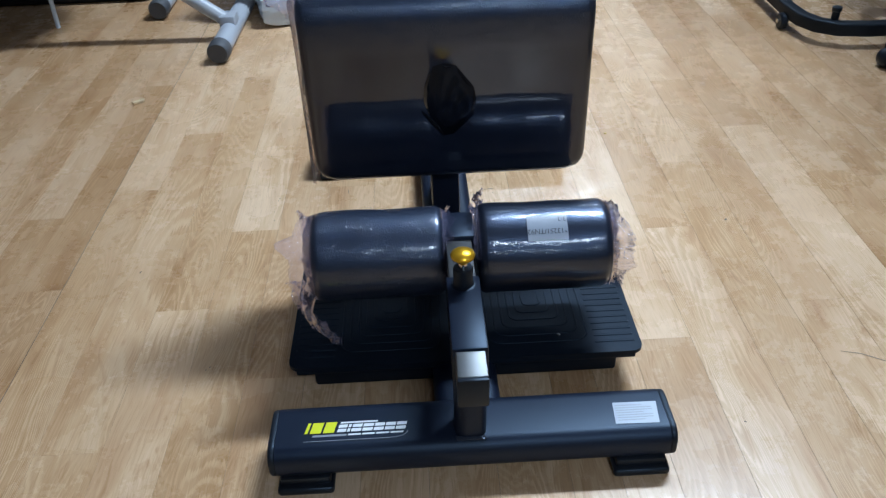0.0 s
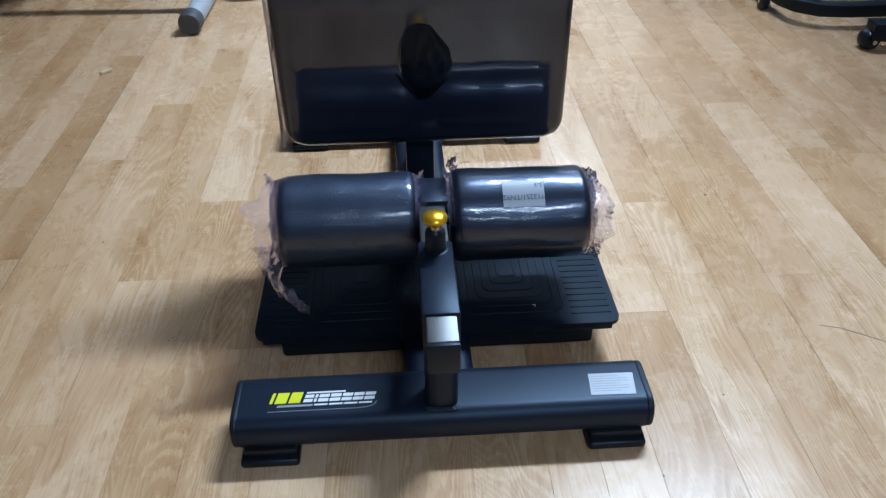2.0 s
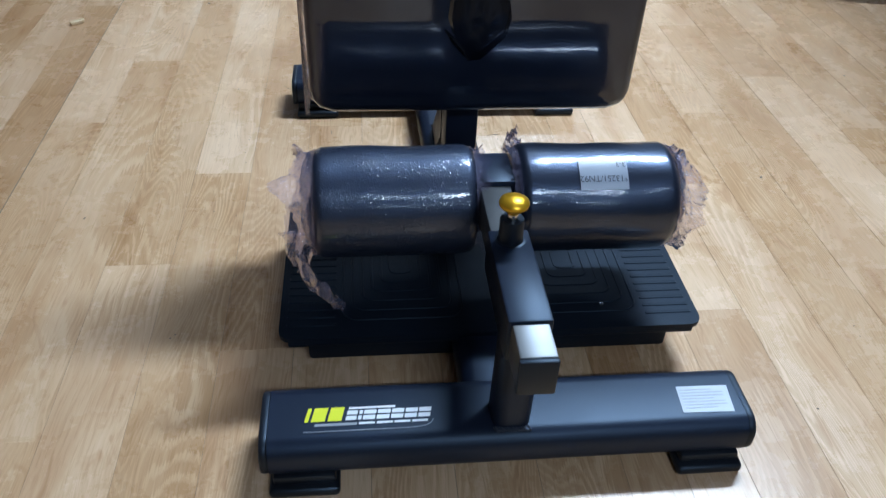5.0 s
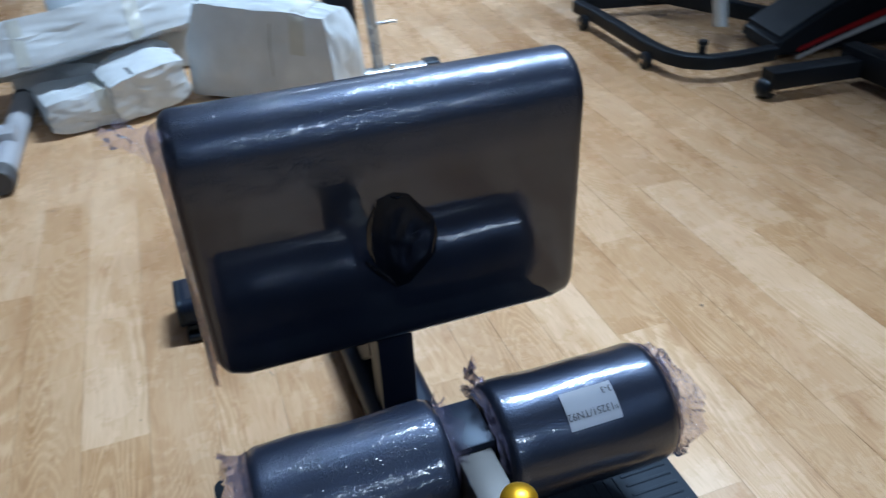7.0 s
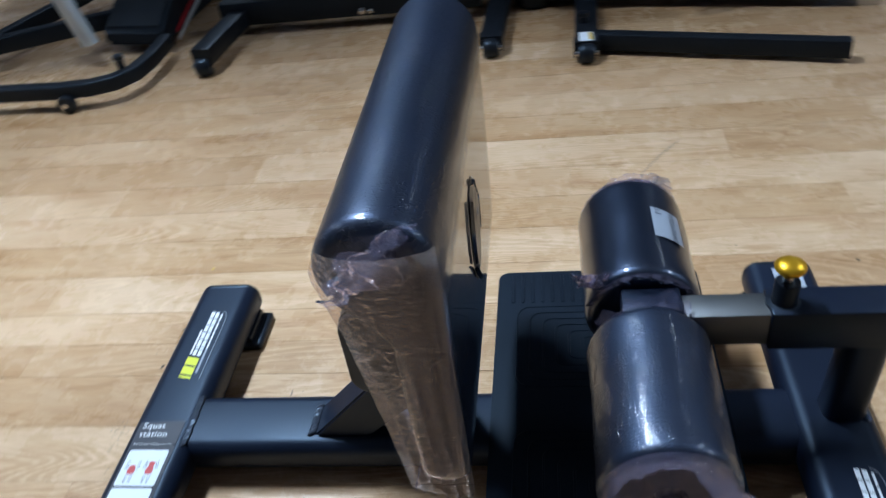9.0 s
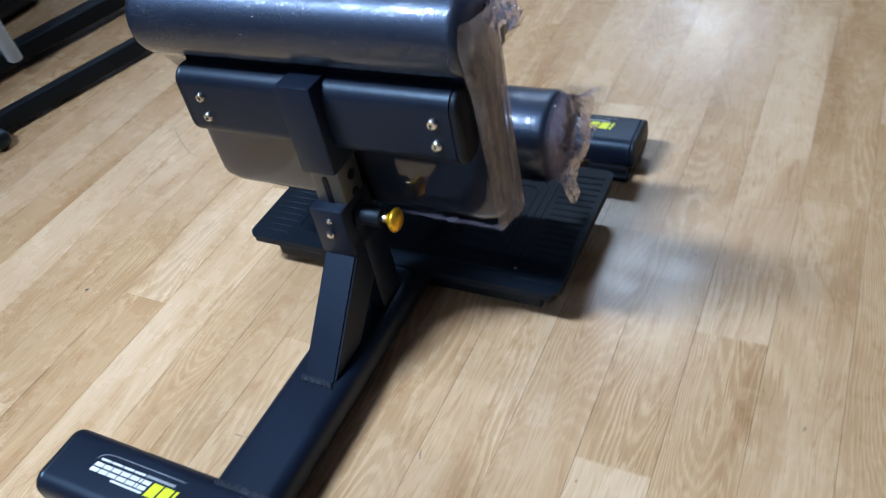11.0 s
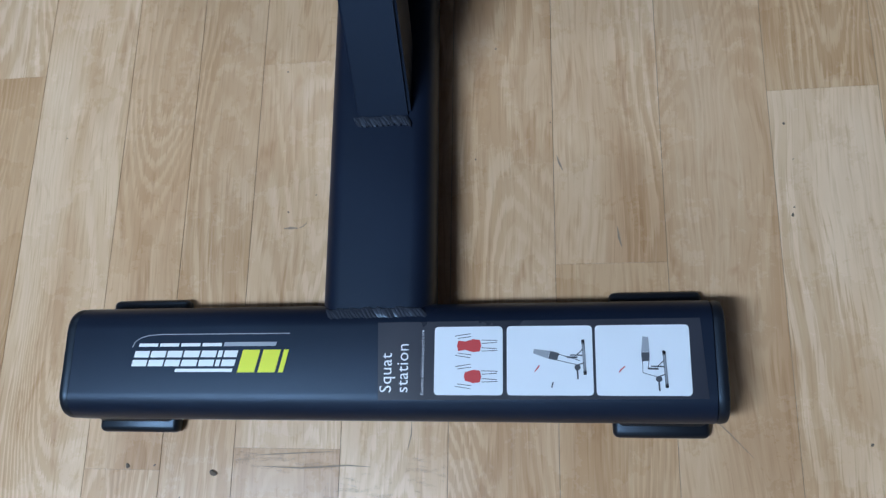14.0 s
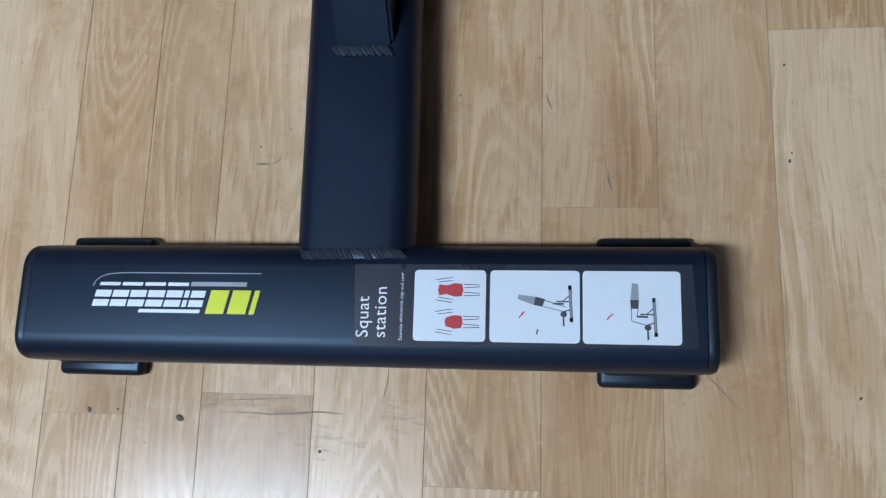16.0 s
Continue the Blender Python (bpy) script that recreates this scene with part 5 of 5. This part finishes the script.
long_frame = thing("treadmill", "long black treadmill base standing by the bench", "treadmill", (1.75, 1.85, 0))
O = Vector((1.75, 1.85, 0))
for x in (1.452, 1.735):
    bent([Vector(p) - O for p in [(x, 2.02, 0.062), (x, 1.66, 0.062), (x - 0.004, 1.30, 0.062)]], rounded(0.050, 0.066, 0.006, 2), long_frame, COAT_DULL, "side_rail", "black side rail")
part("post", swept(rounded(0.030, 0.030, 0.005, 2), Vector((1.455, 1.630, 0.09)) - O, Vector((1.50, 1.630, 1.34)) - O, up=(0, 1, 0)), COAT_DULL, long_frame, "slim black post")
part("bolt", lathe([(0, 0), (0, 0.010), (0.006, 0.010), (0.010, 0.005), (0.010, 0)], Vector((1.4265, 1.622, 0.046)) - O, (-1, 0, 0), 12), BOLT, long_frame, "bright bolt")
part("bolt", lathe([(0, 0), (0, 0.007), (0.004, 0.007), (0.007, 0.004), (0.007, 0)], Vector((1.4265, 1.600, 0.043)) - O, (-1, 0, 0), 12), BOLT, long_frame, "bright bolt")
# dark machine body; its unseen height is added to block lamp light
part("shade_body", box(0.20, 1.0, -0.56, 0.16, 0.0, 1.85, 0.05, 3), COAT_DULL, long_frame, "black machine body, raised unseen to block lamp light")
# unseen slab over the rails, added to shade the floor round the bench
part("overhead_shade_slab", box(1.18 - O.x, 1.95 - O.x, 1.28 - O.y, 1.93 - O.y, 1.30, 1.78, 0.08, 4), COAT_DULL, long_frame, "unseen black slab that keeps lamp light off the bench")

# litter on the floor
chip = part("wood_chip", joined(turned(box(-0.013, 0.013, -0.006, 0.006, 0.0, 0.008, 0.0015, 1), pose(0, 0, 0, 0, 0, 38)), turned(box(-0.005, 0.005, -0.005, 0.005, 0.0, 0.009, 0.0015, 1), Matrix.Translation((0.010, 0.008, 0)))), CHIP, None)
chip.location = (-0.745, 2.001, 0.0)
tagged(chip, "pale chip of wood lying on the floor", "wood chip")


def speck(x, y, r, seed, mat=DIRT, long_=1.0):
    bm = bmesh.new()
    bmesh.ops.create_icosphere(bm, subdivisions=2, radius=r * 0.38)
    turned(bm, pose(0, 0, 0, 0, 0, seed * 47) @ Matrix.Diagonal((long_, 1, 0.4, 1)))
    crumple(bm, r * 0.35, 0.9 / r, seed)
    low = min(v.co.z for v in bm.verts)
    turned(bm, Matrix.Translation((0, 0, -low)))
    ob = part("crumb", bm, mat, None)
    ob.location = (x, y, 0.0)
    return tagged(ob, "tiny yellow crumb on the floor" if mat is YELLOW_STAIN else "tiny dark crumb of dirt on the floor", "crumb", "crumbs on the floor")


SPECKS = [(0.551, 1.341, 0.0052, 1.4), (-0.321, 1.500, 0.0034, 1.2), (-0.323, 1.493, 0.0022, 1.0), (-0.326, 1.451, 0.0018, 1.0), (-0.321, 1.418, 0.0030, 1.2),
          (0.117, 1.482, 0.0020, 1.3), (0.091, 1.466, 0.0020, 1.0), (-0.057, 1.438, 0.0022, 1.0), (-0.124, 1.406, 0.0018, 1.0), (0.249, 1.710, 0.0040, 1.8), (0.169, 1.714, 0.0052, 1.9),
          (0.198, 1.735, 0.0020, 1.0), (-0.362, 1.684, 0.0030, 1.2), (0.127, 1.339, 0.0020, 1.0), (0.354, 1.397, 0.0018, 1.0), (0.224, 1.709, 0.0026, 1.4), (0.049, 1.737, 0.0030, 1.0),
          (0.583, 1.380, 0.0022, 1.0), (0.412, 0.842, 0.0036, 1.3), (0.529, 0.978, 0.0024, 1.0), (0.528, 0.959, 0.0020, 1.0), (0.365, 0.675, 0.0048, 1.5), (-0.375, 1.005, 0.0030, 1.0),
          (-0.546, 1.269, 0.0034, 2.2), (-0.356, 1.279, 0.0024, 1.0), (-0.321, 1.267, 0.0022, 1.0), (-0.075, 1.329, 0.0026, 1.0), (-0.370, 1.011, 0.0030, 1.2), (0.292, 0.715, 0.0034, 1.2), (-0.475, 2.12, 0.0050, 1.6), (0.897, 1.718, 0.0040, 1.6)]
for i, (x, y, r, l) in enumerate(SPECKS):
    speck(x, y, r, i + 1, long_=l)
speck(0.398, 1.712, 0.0060, 31, YELLOW_STAIN, 1.6)


def mark_on_floor(name, label, category, bm, mat, x, y):
    ob = part(name, bm, mat, None)
    ob.location = (x, y, 0)
    return tagged(ob, label, category, "marks on the floor")


def scuff(x, y, w, d, turn):
    mark_on_floor("scuff_mark", "faint dark scuff rubbed into the floor", "scuff mark", turned(slab(rounded(w, d, min(w, d) * 0.45, 5), 0.0002, 0.0005), pose(0, 0, 0, 0, 0, turn)), SCUFF, x, y)


def scratch(points, width, label="thin dark scratch in the floor"):
    """A thin line that tapers at its ends."""
    x0, y0 = points[0]
    n = len(points) - 1
    outline = []
    for sgn in (1, -1):
        run = list(enumerate(points))
        for i, (x, y) in run if sgn > 0 else reversed(run):
            xa, ya = points[max(i - 1, 0)]
            xb, yb = points[min(i + 1, n)]
            d = Vector((xb - xa, yb - ya)).normalized()
            k = width / 2 * (0.25 if i in (0, n) else 1.0)
            outline.append((x - x0 - d.y * k * sgn, y - y0 + d.x * k * sgn))
    mark_on_floor("scratch", label, "scratch", slab(outline, 0.0002, 0.0006), SCRATCH, x0, y0)


scuff(0.105, 1.704, 0.090, 0.018, -2)
scuff(-0.017, 1.711, 0.034, 0.030, 20)
scuff(0.040, 1.728, 0.060, 0.030, 10)
scratch([(0.120, 1.4975), (0.114, 1.4972), (0.107, 1.4975)], 0.0024, "short dark dent pressed into the floor")
scratch([(0.106, 1.4975), (0.102, 1.496), (0.098, 1.492)], 0.0009)
scratch([(-0.179, 1.505), (-0.180, 1.515), (-0.182, 1.523)], 0.0020)
scratch([(-0.129, 1.438), (-0.131, 1.445), (-0.134, 1.452)], 0.0018)
scratch([(0.606, 0.970), (0.634, 0.962), (0.662, 0.944), (0.690, 0.926), (0.716, 0.905), (0.740, 0.884)], 0.0017, "long dark scratch across the floor strips")
scratch([(-0.246, 1.664), (-0.258, 1.676), (-0.275, 1.695)], 0.0008)
scratch([(0.135, 1.699), (0.100, 1.697), (0.062, 1.695)], 0.0010)
scratch([(0.125, 1.708), (0.090, 1.709), (0.050, 1.706), (0.030, 1.707)], 0.0012)
scratch([(-0.001, 1.693), (-0.004, 1.680), (-0.004, 1.668)], 0.0009)

# ---- floor strips, last ----
SHEET_EDGE = -0.674                     # two sheets of flooring meet here
SEAMS = [-0.911, -0.830, -0.752, -0.674, -0.584, -0.490, -0.400, -0.310, -0.219, -0.126, -0.035, 0.057, 0.152, 0.219, 0.291, 0.388, 0.482, 0.573, 0.667, 0.775, 0.870]
rng = random.Random(5)
while SEAMS[0] > rx0:
    SEAMS.insert(0, SEAMS[0] - rng.choice((0.072, 0.090, 0.092, 0.094)))
while SEAMS[-1] < rx1:
    SEAMS.append(SEAMS[-1] + rng.choice((0.072, 0.090, 0.092, 0.094)))
# strip's west edge: its known butt joints, and the tone of the pieces from south to north
KNOWN = {
    -0.911: ((1.876,), ("pale", "tan")), -0.752: ((1.230,), ("fawn", "tan")), -0.674: ((0.629, 1.561), ("fawn", "tan", "pale")),
    -0.584: ((0.852, 1.812), ("tan", "fawn", "pale")), -0.490: ((1.155, 2.133), ("pale", "tan", "fawn")), -0.400: ((0.490, 1.387), ("fawn", "tan", "pale")),
    -0.310: ((0.980,), ("pale", "fawn")), -0.219: ((1.537,), ("pale", "tan")), -0.126: ((0.820, 1.760), ("pale", "fawn", "pale")), -0.035: ((1.160,), ("fawn", "pale")),
    0.057: ((1.330, 1.693), ("fawn", "pale", "tan")), 0.152: ((1.020,), ("tan", "fawn")), 0.219: ((0.857, 1.713), ("pale", "fawn", "pale")), 0.291: ((1.020,), ("tan", "pale")),
    0.388: ((1.326,), ("pale", "tan")), 0.482: ((0.640, 1.567), ("pale", "tan", "pale")), 0.573: ((1.093, 1.985), ("pale", "fawn", "pale")), 0.667: ((0.800, 1.720), ("fawn", "pale", "tan")),
    0.775: ((1.500, 2.400), ("tan", "fawn", "tan")), 0.870: ((1.473,), ("fawn", "tan")),
}
near, far = [], []
for a, b in zip(SEAMS, SEAMS[1:]):
    ends, tones = KNOWN.get(round(a, 3), ((rng.uniform(0.9, 1.9),), ()))
    ends, tones = list(ends), list(tones) or [rng.choice(("pale", "tan", "fawn")) for _ in range(2)]
    while ends[-1] < ry1:
        ends.append(ends[-1] + rng.uniform(0.86, 0.98))
        tones.append(rng.choice([k for k in ("pale", "tan", "fawn") if k != tones[-1]]))
    while ends[0] > ry0:
        ends.insert(0, ends[0] - rng.uniform(0.86, 0.98))
        tones.insert(0, rng.choice([k for k in ("pale", "tan", "fawn") if k != tones[0]]))
    for y, e, tone in zip(ends, ends[1:], tones[1:]):
        lo_y, hi_y = max(y, ry0), min(e, ry1)
        if hi_y - lo_y > 0.02:
            mx, my = (a + b) / 2, (lo_y + hi_y) / 2
            (near if -1.9 < mx < 2.2 and -0.6 < my < 3.9 else far).append((a, b, lo_y, hi_y, tone))


def strip_geometry(a, b, y0, y1):
    g, c = 0.00012, 0.00022
    top = [(a + g + c, y0 + g, 0), (b - g - c, y0 + g, 0), (b - g - c, y1 - g, 0), (a + g + c, y1 - g, 0)]
    low = [(a + g, y0 + g, -0.0012), (b - g, y0 + g, -0.0012), (b - g, y1 - g, -0.0012), (a + g, y1 - g, -0.0012)]
    return top + low, [(0, 1, 2, 3)] + [(4 + i, 4 + (i + 1) % 4, (i + 1) % 4, i) for i in range(4)]


near.sort(key=lambda s: abs((s[0] + s[1]) / 2 - 0.1) + 0.8 * abs((s[2] + s[3]) / 2 - 1.3))
far += near[290:]
shared = {}
for a, b, y0, y1, tone in near[:290]:
    w, l, old = round(b - a, 4), round(y1 - y0, 4), a < SHEET_EDGE - 0.01
    if (w, l, old, tone) not in shared:
        v, f = strip_geometry(-w / 2, w / 2, -l / 2, l / 2)
        me = bpy.data.meshes.new("floor_strip")
        me.from_pydata(v, [], f)
        me.materials.append(STRIPS[tone, old])
        shared[w, l, old, tone] = me
    ob = new("floor_strip", shared[w, l, old, tone])
    ob.location = ((a + b) / 2, (y0 + y1) / 2, 0)
    ob.parent = floor
for nm, mat, run in (("far_floor_strips", STRIP_FAR, [s for s in far if s[0] > SHEET_EDGE - 0.01]), ("older_floor_strips", STRIP_OLD_FAR, [s for s in far if s[0] < SHEET_EDGE - 0.01])):
    verts, faces = [], []
    for s in run:
        v, f = strip_geometry(*s[:4])
        faces += [tuple(i + len(verts) for i in q) for q in f]
        verts += v
    me = bpy.data.meshes.new(nm)
    me.from_pydata(verts, [], faces)
    me.materials.append(mat)
    ob = new(nm, me)
    ob.parent = floor
    ob["kind"] = "stuff"
part("sheet_seam", box(SHEET_EDGE - 0.0007, SHEET_EDGE + 0.0007, ry0, ry1, -0.0005, 0.0003, 0), SEAM, floor, "dirty seam between two floor sheets")
